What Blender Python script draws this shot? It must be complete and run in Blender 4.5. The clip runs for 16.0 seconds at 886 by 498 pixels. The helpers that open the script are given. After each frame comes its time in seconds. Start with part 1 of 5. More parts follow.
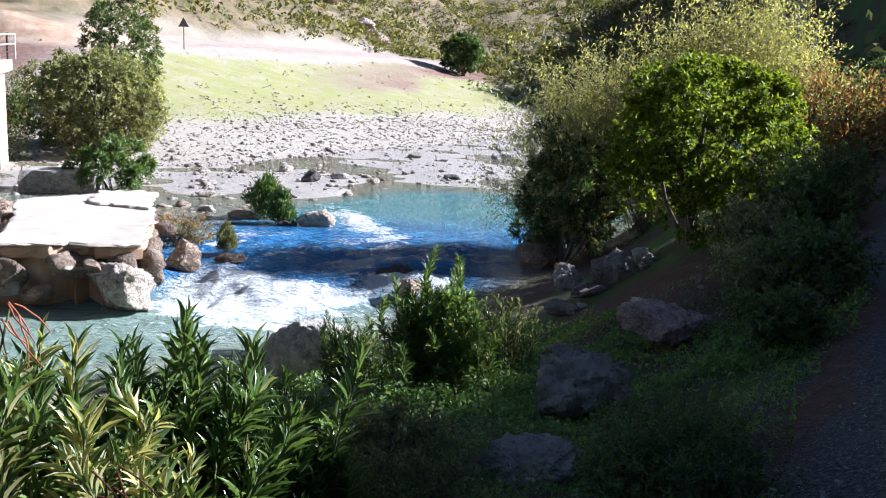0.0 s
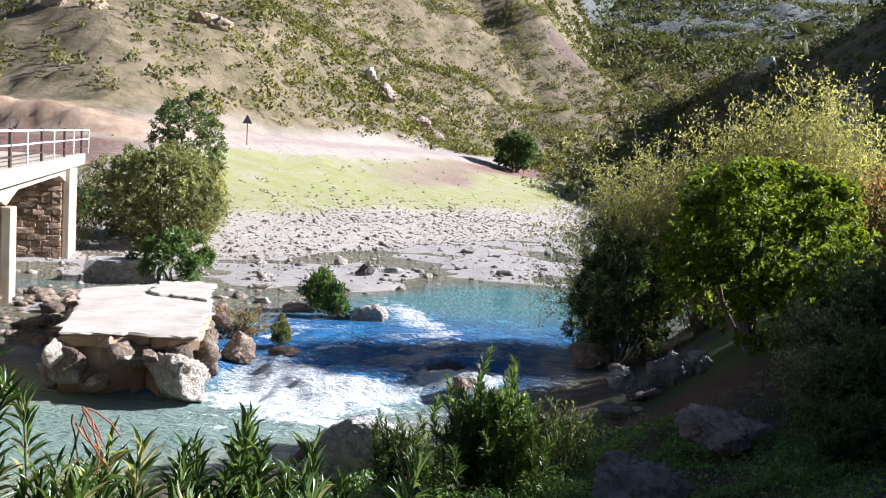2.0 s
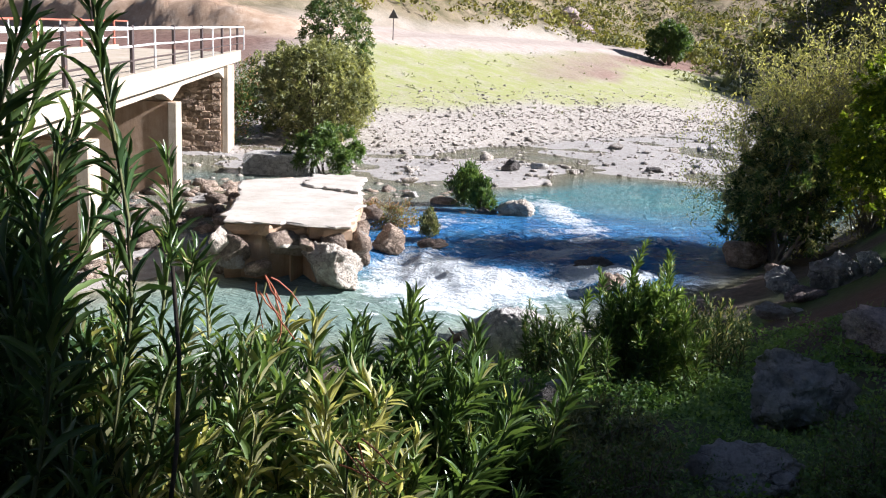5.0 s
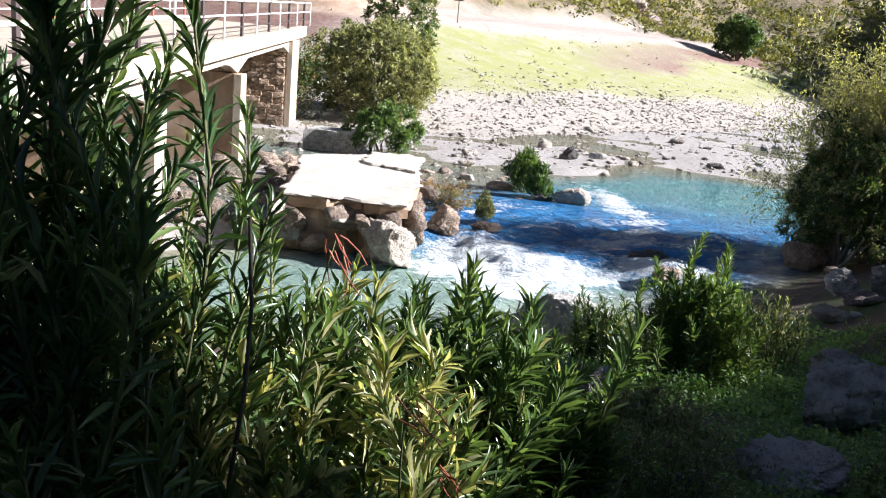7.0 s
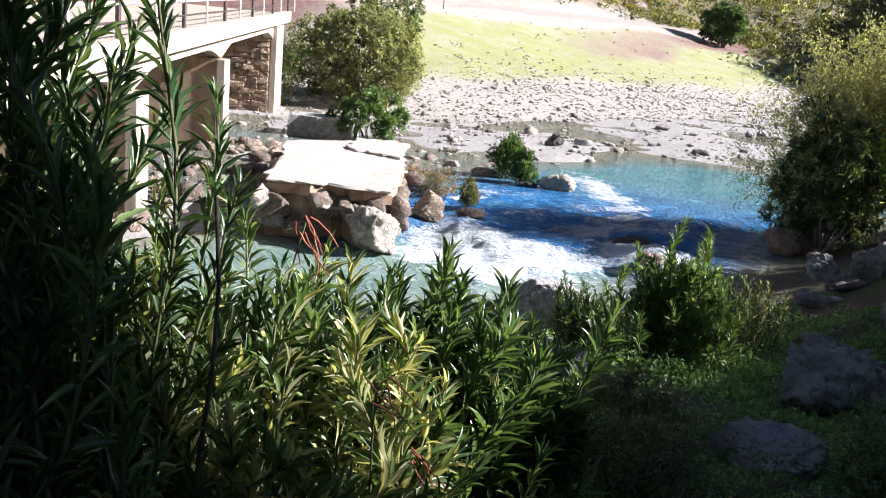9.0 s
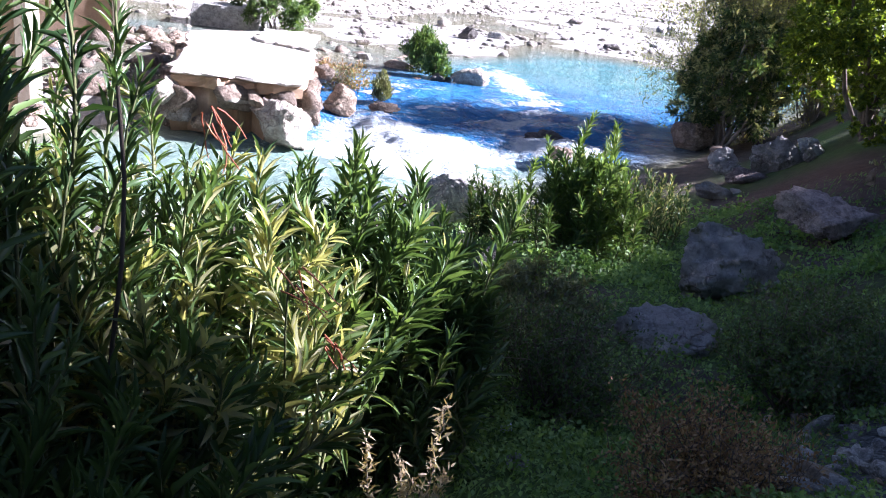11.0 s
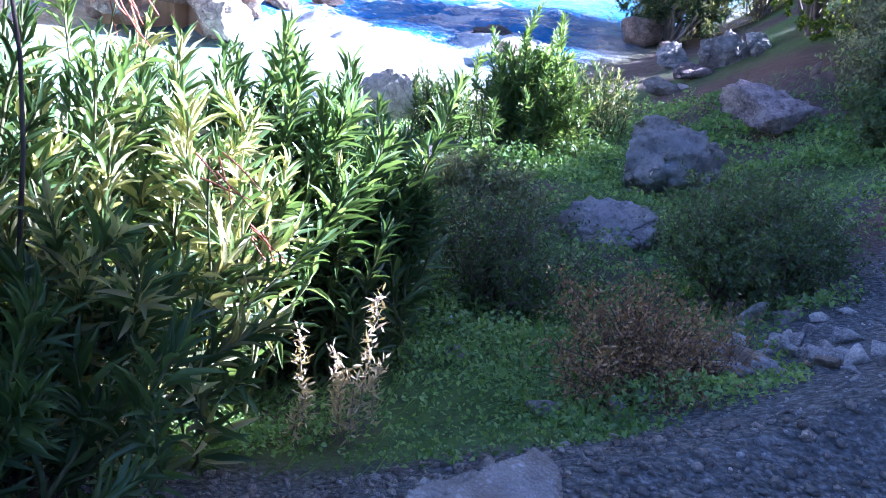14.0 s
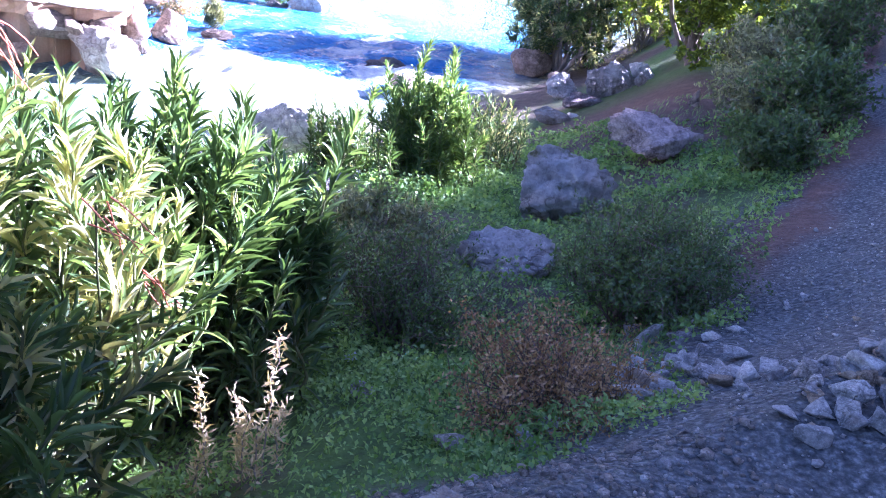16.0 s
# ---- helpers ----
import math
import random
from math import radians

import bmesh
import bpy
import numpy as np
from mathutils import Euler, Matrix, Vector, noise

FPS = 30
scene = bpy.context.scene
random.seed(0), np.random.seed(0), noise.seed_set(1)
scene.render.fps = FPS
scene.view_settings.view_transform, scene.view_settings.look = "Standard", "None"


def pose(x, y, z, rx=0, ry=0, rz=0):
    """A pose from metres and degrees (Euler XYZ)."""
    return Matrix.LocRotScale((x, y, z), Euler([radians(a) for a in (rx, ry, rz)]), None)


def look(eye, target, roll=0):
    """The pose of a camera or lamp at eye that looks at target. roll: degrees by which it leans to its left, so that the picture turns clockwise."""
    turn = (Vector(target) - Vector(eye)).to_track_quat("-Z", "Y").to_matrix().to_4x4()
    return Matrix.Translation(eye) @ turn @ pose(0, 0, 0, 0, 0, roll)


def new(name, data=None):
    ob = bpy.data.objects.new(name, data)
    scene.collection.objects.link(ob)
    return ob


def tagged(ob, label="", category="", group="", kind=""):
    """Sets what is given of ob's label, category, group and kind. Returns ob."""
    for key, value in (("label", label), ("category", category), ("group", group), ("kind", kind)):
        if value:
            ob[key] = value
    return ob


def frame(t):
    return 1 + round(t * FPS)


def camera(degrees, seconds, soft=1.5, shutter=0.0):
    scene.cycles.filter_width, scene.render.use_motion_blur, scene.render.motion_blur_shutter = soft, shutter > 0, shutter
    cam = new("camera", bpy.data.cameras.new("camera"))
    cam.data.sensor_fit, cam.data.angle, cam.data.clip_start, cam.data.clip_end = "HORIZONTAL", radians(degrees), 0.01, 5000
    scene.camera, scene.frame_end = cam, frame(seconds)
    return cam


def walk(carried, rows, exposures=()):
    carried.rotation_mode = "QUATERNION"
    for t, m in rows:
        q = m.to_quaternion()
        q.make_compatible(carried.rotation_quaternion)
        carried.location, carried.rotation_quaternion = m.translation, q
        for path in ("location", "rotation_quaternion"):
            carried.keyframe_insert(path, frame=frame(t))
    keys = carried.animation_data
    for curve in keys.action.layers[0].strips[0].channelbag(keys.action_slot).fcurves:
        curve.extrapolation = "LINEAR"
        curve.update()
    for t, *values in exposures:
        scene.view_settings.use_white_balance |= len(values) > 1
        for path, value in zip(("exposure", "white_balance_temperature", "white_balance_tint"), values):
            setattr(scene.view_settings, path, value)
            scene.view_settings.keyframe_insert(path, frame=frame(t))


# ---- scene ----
cam = camera(54.2, 16.0, soft=1.1)
PATH = [
    (0, (0.298, 0.507, 3.407), (0.32, 2.473, 3.042), 2.7),
    (0.5, (0.285, 0.507, 3.417), (0.292, 2.478, 3.076), 5.1),
    (1, (0.268, 0.505, 3.436), (0.136, 2.473, 3.104), 4.8),
    (1.5, (0.256, 0.498, 3.437), (0.072, 2.463, 3.114), 4.0),
    (2, (0.262, 0.474, 3.467), (0.154, 2.465, 3.31), 3.3),
    (2.5, (0.217, 0.497, 3.444), (0.062, 2.484, 3.278), 4.7),
    (3, (0.2, 0.459, 3.472), (-0.037, 2.44, 3.333), 3.7),
    (3.5, (0.199, 0.493, 3.411), (-0.138, 2.451, 3.176), 1.5),
    (3.7, (0.223, 0.526, 3.406), (-0.125, 2.473, 3.105), 2.7),
    (5.8, (0.153, 0.488, 3.39), (-0.333, 2.379, 2.957), 2.9),
    (6, (0.153, 0.473, 3.389), (-0.357, 2.356, 2.946), 3.3),
    (6.5, (0.156, 0.489, 3.358), (-0.362, 2.387, 2.996), 3.9),
    (7, (0.155, 0.452, 3.352), (-0.371, 2.329, 2.902), 5.3),
    (7.5, (0.147, 0.455, 3.349), (-0.536, 2.278, 2.889), 4.9),
    (8, (0.144, 0.459, 3.346), (-0.571, 2.267, 2.876), 5.9),
    (8.5, (0.176, 0.497, 3.334), (-0.428, 2.349, 2.88), 5.0),
    (8.7, (0.188, 0.49, 3.336), (-0.354, 2.361, 2.88), 5.0),
    (10.8, (0.209, 0.426, 3.341), (-0.161, 2.268, 2.655), 6.1),
    (11, (0.219, 0.431, 3.338), (-0.044, 2.292, 2.654), 6.9),
    (11.5, (0.253, 0.459, 3.324), (0.181, 2.327, 2.611), 6.5),
    (12, (0.273, 0.476, 3.329), (0.228, 2.408, 2.817), 7.1),
    (12.5, (0.269, 0.482, 3.294), (0.132, 2.375, 2.664), 6.4),
    (13, (0.265, 0.472, 3.281), (0.144, 2.351, 2.605), 7.6),
    (13.5, (0.277, 0.494, 3.265), (0.092, 2.315, 2.459), 6.1),
    (14, (0.272, 0.5, 3.276), (0.157, 2.293, 2.398), 8.1),
    (14.5, (0.275, 0.514, 3.269), (0.26, 2.285, 2.34), 9.7),
    (15, (0.284, 0.518, 3.286), (0.422, 2.318, 2.424), 6.7),
    (15.5, (0.274, 0.52, 3.307), (0.411, 2.366, 2.551), 7.8),
    (16, (0.269, 0.511, 3.289), (0.37, 2.348, 2.504), 8.8),
]
EXPO = [(0.0, 1.58, 5450, 18), (3.5, 1.32, 5750, 18), (7.0, 1.66, 5750, 17), (8.7, 1.6, 5750, 18), (10.8, 2.45, 5350, 28), (12.0, 2.42, 5380, 30), (13.0, 2.4, 5380, 32), (13.5, 3.1, 5100, 36), (14.5, 4.3, 4500, 34), (15.1, 4.42, 4600, 36), (16.0, 4.2, 4850, 46)]
walk(cam, [(t, look(eye, target, roll)) for t, eye, target, roll in PATH], EXPO)

# ---- daylight ----
SUN_EL, SUN_AZ = radians(30), radians(74.5)  # azimuth from +y towards +x
SUN_X, SUN_Y = math.sin(SUN_AZ), math.cos(SUN_AZ)
world = bpy.data.worlds.new("daylight")
world.use_nodes = True
wn = world.node_tree.nodes
sky = wn.new("ShaderNodeTexSky")
sky.sky_type, sky.sun_disc = "NISHITA", False
sky.sun_elevation, sky.sun_rotation = SUN_EL, SUN_AZ
world.node_tree.links.new(sky.outputs[0], wn["Background"].inputs[0])
wn["Background"].inputs[1].default_value = 0.025
scene.world = world
sun_way = Vector((math.sin(SUN_AZ) * math.cos(SUN_EL), math.cos(SUN_AZ) * math.cos(SUN_EL), math.sin(SUN_EL)))
lamp = bpy.data.lights.new("sun", "SUN")
lamp.energy, lamp.angle, lamp.color = 5.0, radians(0.53), (1.0, 0.95, 0.87)
sun = new("sun", lamp)
sun.matrix_world = look(sun_way * 200, (0, 0, 0))
RNG = np.random.default_rng(11)


# ---- noise and mesh helpers ----
def hashed(i, j, seed):
    n = (i * 374761393 + j * 668265263 + seed * 144665) & 0xFFFFFFFF
    n = ((n ^ (n >> 13)) * 1274126177) & 0xFFFFFFFF
    return ((n ^ (n >> 16)) & 0xFFFF) / 65535.0


def value_noise(x, y, seed=0):
    xi, yi = np.floor(x).astype(np.int64), np.floor(y).astype(np.int64)
    fx, fy = x - xi, y - yi
    fx, fy = fx * fx * (3 - 2 * fx), fy * fy * (3 - 2 * fy)
    a, b = hashed(xi, yi, seed), hashed(xi + 1, yi, seed)
    c, d = hashed(xi, yi + 1, seed), hashed(xi + 1, yi + 1, seed)
    return (a * (1 - fx) + b * fx) * (1 - fy) + (c * (1 - fx) + d * fx) * fy


def fbm(x, y, size, octaves=4, seed=0):
    """Soft noise between about -1 and 1, its largest waves of that size in metres."""
    out, amp, total = 0.0, 1.0, 0.0
    for k in range(octaves):
        out = out + amp * (value_noise(x / size * 2**k + 17.3 * k, y / size * 2**k - 9.1 * k, seed + k) * 2 - 1)
        total, amp = total + amp, amp * 0.5
    return out / total * 1.6


def step(lo, hi, v):
    t = np.clip((v - lo) / (hi - lo), 0, 1)
    return t * t * (3 - 2 * t)


def mesh_of(name, verts, faces, smooth=True):
    """A mesh from arrays; faces is an array of n-gons of one size, or a list of such arrays."""
    me = bpy.data.meshes.new(name)
    verts = np.asarray(verts, np.float32)
    groups = faces if isinstance(faces, list) else [faces]
    groups = [np.asarray(g, np.int32) for g in groups if len(g)]
    loops = np.concatenate([g.ravel() for g in groups])
    sizes = np.concatenate([np.full(len(g), g.shape[1], np.int32) for g in groups])
    me.vertices.add(len(verts))
    me.vertices.foreach_set("co", verts.ravel())
    me.loops.add(len(loops))
    me.loops.foreach_set("vertex_index", loops)
    me.polygons.add(len(sizes))
    me.polygons.foreach_set("loop_start", np.r_[0, np.cumsum(sizes)[:-1]].astype(np.int32))
    me.polygons.foreach_set("loop_total", sizes)
    me.update(calc_edges=True)
    me.validate()
    if smooth:
        me.polygons.foreach_set("use_smooth", np.ones(len(me.polygons), bool))
    return me


def thing(name, place=(0, 0, 0), label="", category="", group="", kind=""):
    ob = new(name)
    ob.location = place
    ob.empty_display_size = 0.1
    return tagged(ob, label, category, group, kind)


def part(name, me, material, parent=None, label="", kind=""):
    """Links a mesh (or a bmesh) as one object under a thing or a part; its vertices are given in the parent's own space."""
    if isinstance(me, bmesh.types.BMesh):
        bm, me = me, bpy.data.meshes.new(name)
        bm.to_mesh(me)
        bm.free()
    if not me.materials:
        me.materials.append(material)
    ob = new(name, me)
    ob.parent = parent
    return tagged(ob, label, "", "", kind)


def spread(me, values):
    for key, v in values.items():
        at = me.attributes.new(key, "FLOAT", "POINT")
        at.data.foreach_set("value", np.asarray(v, np.float32).ravel())


# ---- materials ----
class Mat:
    """A node material under construction."""

    def __init__(self, name):
        self.m = bpy.data.materials.new(name)
        self.m.use_nodes = True
        self.t = self.m.node_tree
        self.b = self.t.nodes["Principled BSDF"]

    def node(self, kind, **values):
        n = self.t.nodes.new(kind)
        for key, v in values.items():
            n.inputs[key].default_value = v
        return n

    def link(self, a, b):
        self.t.links.new(a, b)

    def position(self):
        return self.t.nodes.new("ShaderNodeNewGeometry").outputs["Position"]

    def noise(self, scale, detail=4.0, rough=0.6, vector=None, stretch=None):
        n = self.node("ShaderNodeTexNoise", Scale=scale, Detail=detail, Roughness=rough)
        v = vector or self.position()
        if stretch:
            mp = self.node("ShaderNodeMapping")
            mp.inputs["Scale"].default_value = stretch
            self.link(v, mp.inputs["Vector"])
            v = mp.outputs[0]
        self.link(v, n.inputs["Vector"])
        return n.outputs["Fac"]

    def ramp(self, fac, stops):
        r = self.t.nodes.new("ShaderNodeValToRGB")
        e = r.color_ramp.elements
        while len(e) < len(stops):
            e.new(0.5)
        for el, (p, c) in zip(e, stops):
            el.position, el.color = p, (*c, 1)
        self.link(fac, r.inputs[0])
        return r.outputs[0]

    def mix(self, fac, a, b, blend="MIX"):
        n = self.t.nodes.new("ShaderNodeMix")
        n.data_type, n.blend_type = "RGBA", blend
        for socket, v in ((n.inputs[0], fac), (n.inputs[6], a), (n.inputs[7], b)):
            if isinstance(v, (int, float)):
                socket.default_value = v
            elif isinstance(v, tuple):
                socket.default_value = (*v, 1)
            else:
                self.link(v, socket)
        return n.outputs[2]

    def math(self, op, a, b=0.0):
        n = self.t.nodes.new("ShaderNodeMath")
        n.operation = op
        for socket, v in ((n.inputs[0], a), (n.inputs[1], b)):
            if isinstance(v, (int, float)):
                socket.default_value = v
            else:
                self.link(v, socket)
        return n.outputs[0]

    def attr(self, key):
        n = self.t.nodes.new("ShaderNodeAttribute")
        n.attribute_name = key
        return n.outputs["Fac"]

    def bump(self, height, strength=0.4, distance=0.05):
        n = self.node("ShaderNodeBump", Strength=strength, Distance=distance)
        self.link(height, n.inputs["Height"])
        self.link(n.outputs[0], self.b.inputs["Normal"])

    def done(self, color=None, rough=0.8, spec=0.3, metal=0.0):
        if color is not None:
            if isinstance(color, tuple):
                self.b.inputs["Base Color"].default_value = (*color, 1)
            else:
                self.link(color, self.b.inputs["Base Color"])
        self.b.inputs["Roughness"].default_value = rough
        self.b.inputs["Specular IOR Level"].default_value = spec
        self.b.inputs["Metallic"].default_value = metal
        return self.m


def stone_mat(name, dark, mid, light, size=1.0, moss=None, wet=0.0):
    m = Mat(name)
    big, fine = m.noise(2.2 / size, 6, 0.65), m.noise(22 / size, 5, 0.7)
    c = m.ramp(big, [(0.28, dark), (0.5, mid), (0.72, light)])
    c = m.mix(0.55, c, m.ramp(fine, [(0.3, tuple(0.45 * v for v in mid)), (0.55, mid), (0.8, light)]))
    blotch = m.ramp(m.noise(7 / size, 7, 0.8), [(0.40, tuple(0.8 * v for v in dark)), (0.50, mid), (0.60, tuple(min(0.82, 1.2 * v) for v in light))])
    c = m.mix(0.55, c, blotch)
    lichen = m.ramp(m.noise(34 / size, 4, 0.75), [(0.56, (0, 0, 0)), (0.66, (0.8, 0.8, 0.8))])
    c = m.mix(lichen, c, tuple(min(0.8, 1.15 * v) for v in light))
    crack = m.node("ShaderNodeTexVoronoi", Scale=4.5 / size)
    crack.feature = "DISTANCE_TO_EDGE"
    bend = m.node("ShaderNodeTexNoise", Scale=5.0 / size, Detail=5.0)
    m.link(m.position(), bend.inputs["Vector"])
    shifted = m.node("ShaderNodeVectorMath")
    shifted.operation = "MULTIPLY_ADD"
    m.link(bend.outputs["Color"], shifted.inputs[0])
    shifted.inputs[1].default_value = (0.30 * size, 0.30 * size, 0.30 * size)
    m.link(m.position(), shifted.inputs[2])
    m.link(shifted.outputs[0], crack.inputs["Vector"])
    line = m.ramp(crack.outputs["Distance"], [(0.0, (1, 1, 1)), (0.05, (0, 0, 0))])
    patch = m.ramp(m.noise(1.7 / size, 3), [(0.45, (0, 0, 0)), (0.6, (1, 1, 1))])
    deep = m.math("MULTIPLY", line, patch)
    c = m.mix(m.math("MULTIPLY", deep, 0.55), c, tuple(0.35 * v for v in dark))
    pit = m.ramp(m.noise(13 / size, 6, 0.75), [(0.30, (1, 1, 1)), (0.42, (0, 0, 0))])
    c = m.mix(m.math("MULTIPLY", pit, 0.35), c, tuple(0.5 * v for v in dark))
    if moss:
        c = m.mix(m.ramp(m.noise(3.5 / size, 5, 0.7), [(0.55, (0, 0, 0)), (0.68, (1, 1, 1))]), c, moss)
    rnd = m.t.nodes.new("ShaderNodeObjectInfo").outputs["Random"]
    isl = m.t.nodes.new("ShaderNodeNewGeometry").outputs["Random Per Island"]
    both = m.math("FRACT", m.math("ADD", rnd, isl))
    c = m.mix(1.0, c, m.ramp(both, [(0.0, (0.62, 0.60, 0.58)), (0.5, (0.95, 0.92, 0.88)), (1.0, (1.25, 1.2, 1.12))]), "MULTIPLY")
    relief = m.math("ADD", m.noise(9 / size, 8, 0.75), m.math("MULTIPLY", fine, 0.5))
    m.bump(m.math("SUBTRACT", relief, m.math("MULTIPLY", deep, 0.5)), 1.0, 0.14 * size)
    return m.done(c, 0.82 - 0.4 * wet, 0.3 + 0.3 * wet)


def leaf_mat(name, dark, mid, light, rough=0.42, through_light=0.35, spec=0.45):
    """Leaves: gloss on top, light passing through; every leaf a little different."""
    m = Mat(name)
    geo = m.t.nodes.new("ShaderNodeNewGeometry")
    rnd = m.t.nodes.new("ShaderNodeObjectInfo").outputs["Random"]
    var = m.math("FRACT", m.math("ADD", geo.outputs["Random Per Island"], rnd))
    c = m.ramp(var, [(0.0, dark), (0.55, mid), (0.92, light), (1.0, tuple(min(1, 1.3 * v) for v in light))])
    c = m.mix(0.35, c, m.ramp(m.noise(1.1, 3), [(0.35, dark), (0.65, light)]))
    out = m.t.nodes["Material Output"]
    tr = m.t.nodes.new("ShaderNodeBsdfTranslucent")
    warm = m.mix(1.0, c, (1.7, 1.65, 0.75), "MULTIPLY")
    m.link(warm, tr.inputs["Color"])
    mx = m.t.nodes.new("ShaderNodeMixShader")
    mx.inputs[0].default_value = through_light
    m.link(m.b.outputs[0], mx.inputs[1])
    m.link(tr.outputs[0], mx.inputs[2])
    m.link(mx.outputs[0], out.inputs["Surface"])
    return m.done(c, rough, spec)


def bark_mat(name, dark, light):
    m = Mat(name)
    n = m.noise(14, 6, 0.7, stretch=(1, 1, 0.2))
    m.bump(n, 0.6, 0.01)
    return m.done(m.ramp(n, [(0.3, dark), (0.7, light)]), 0.85, 0.2)


def concrete_mat(name, dark, mid, light, stain):
    m = Mat(name)
    c = m.ramp(m.noise(1.3, 6, 0.65), [(0.3, dark), (0.5, mid), (0.7, light)])
    streak = m.noise(2.0, 5, 0.6, stretch=(2.2, 2.2, 0.25))
    c = m.mix(m.ramp(streak, [(0.52, (0, 0, 0)), (0.75, (0.75, 0.75, 0.75))]), c, stain)
    fine = m.noise(35, 5, 0.7)
    c = m.mix(0.25, c, m.ramp(fine, [(0.3, dark), (0.7, light)]))
    m.bump(m.math("ADD", fine, m.noise(6, 6, 0.7)), 0.45, 0.03)
    return m.done(c, 0.88, 0.25)


ROCK_WHITE = stone_mat("pale_limestone", (0.36, 0.30, 0.24), (0.58, 0.52, 0.45), (0.74, 0.70, 0.64))
ROCK_GREY = stone_mat("grey_limestone", (0.28, 0.275, 0.265), (0.55, 0.54, 0.52), (0.76, 0.745, 0.72))
ROCK_DARK = stone_mat("dark_river_stone", (0.10, 0.095, 0.09), (0.20, 0.19, 0.18), (0.32, 0.30, 0.28))
ROCK_BROWN = stone_mat("brown_stone", (0.20, 0.15, 0.115), (0.37, 0.29, 0.225), (0.54, 0.45, 0.37))
ROCK_MOSSY = stone_mat("mossy_grey_stone", (0.40, 0.385, 0.37), (0.72, 0.70, 0.68), (0.86, 0.84, 0.82), 0.7, (0.18, 0.19, 0.10))
ROCK_RED = stone_mat("purple_brown_stone", (0.20, 0.15, 0.14), (0.46, 0.37, 0.35), (0.68, 0.58, 0.55), 0.7)
PATH_STONE = stone_mat("broken_path_stone", (0.22, 0.22, 0.21), (0.46, 0.455, 0.435), (0.72, 0.70, 0.66), 0.25)
PATH_OCHRE = stone_mat("ochre_path_stone", (0.26, 0.20, 0.13), (0.42, 0.34, 0.24), (0.56, 0.48, 0.37), 0.25)
COBBLE = stone_mat("river_cobble", (0.27, 0.24, 0.205), (0.42, 0.385, 0.34), (0.58, 0.545, 0.49), 0.8)
LEAF_OLE = leaf_mat("oleander_leaf", (0.034, 0.075, 0.028), (0.07, 0.13, 0.045), (0.16, 0.225, 0.075), 0.30, 0.28, 0.55)
LEAF_BRIGHT = leaf_mat("fresh_green_leaf", (0.045, 0.095, 0.028), (0.095, 0.165, 0.042), (0.19, 0.27, 0.075), 0.36, 0.30, 0.5)
# Old leaves; in larger shares it also puts sunlit glow into the colour.
LEAF_OLE_OLD_LIT = leaf_mat("yellowed_sunlit_leaf", (0.22, 0.225, 0.10), (0.36, 0.36, 0.17), (0.52, 0.50, 0.30), 0.5, 0.40)
LEAF_DRY = leaf_mat("dry_brown_leaf", (0.14, 0.07, 0.03), (0.28, 0.16, 0.08), (0.45, 0.32, 0.18), 0.7, 0.25, 0.2)
LEAF_RED = leaf_mat("red_seed_pod", (0.20, 0.05, 0.025), (0.34, 0.10, 0.05), (0.48, 0.22, 0.13), 0.5, 0.2, 0.3)
LEAF_ROUND = leaf_mat("evergreen_leaf", (0.03, 0.06, 0.008), (0.10, 0.16, 0.014), (0.27, 0.32, 0.032), 0.5, 0.42, 0.3)
LEAF_WILLOW = leaf_mat("grey_green_leaf", (0.10, 0.12, 0.06), (0.24, 0.26, 0.12), (0.46, 0.46, 0.24), 0.6, 0.38, 0.15)
LEAF_PALE = leaf_mat("pale_willow_leaf", (0.17, 0.18, 0.085), (0.36, 0.36, 0.155), (0.58, 0.55, 0.27), 0.6, 0.45, 0.2)
LEAF_OLIVE = leaf_mat("olive_shrub_leaf", (0.08, 0.10, 0.045), (0.18, 0.20, 0.09), (0.33, 0.33, 0.17), 0.5, 0.3)
LEAF_DEEP = leaf_mat("deep_green_leaf", (0.03, 0.06, 0.02), (0.06, 0.11, 0.03), (0.12, 0.18, 0.05), 0.45, 0.3)
LEAF_RUST = leaf_mat("rust_leaf", (0.16, 0.06, 0.03), (0.30, 0.13, 0.06), (0.42, 0.24, 0.11), 0.6, 0.35)
LEAF_HERB = leaf_mat("herb_leaf", (0.07, 0.15, 0.035), (0.15, 0.27, 0.065), (0.28, 0.40, 0.12), 0.5, 0.35)
LEAF_GOLD = leaf_mat("yellow_green_scrub", (0.16, 0.16, 0.04), (0.205, 0.20, 0.048), (0.26, 0.245, 0.06), 0.7, 0.2, 0.15)
LEAF_HILL = leaf_mat("hillside_scrub", (0.075, 0.085, 0.035), (0.11, 0.12, 0.046), (0.155, 0.155, 0.062), 0.7, 0.2, 0.15)
LEAF_FAR = leaf_mat("dark_valley_scrub", (0.085, 0.10, 0.05), (0.12, 0.135, 0.065), (0.17, 0.175, 0.085), 0.7, 0.15, 0.15)
STRAW = leaf_mat("straw", (0.30, 0.22, 0.12), (0.48, 0.38, 0.24), (0.66, 0.56, 0.40), 0.8, 0.3, 0.1)
BARK = bark_mat("bark", (0.06, 0.045, 0.035), (0.20, 0.16, 0.12))
BARK_PALE = bark_mat("pale_bark", (0.16, 0.13, 0.10), (0.42, 0.37, 0.30))
STEM_GREEN = bark_mat("green_stem", (0.08, 0.10, 0.04), (0.20, 0.20, 0.09))
CONCRETE = concrete_mat("old_concrete", (0.34, 0.28, 0.20), (0.45, 0.385, 0.29), (0.54, 0.475, 0.38), (0.34, 0.25, 0.17))
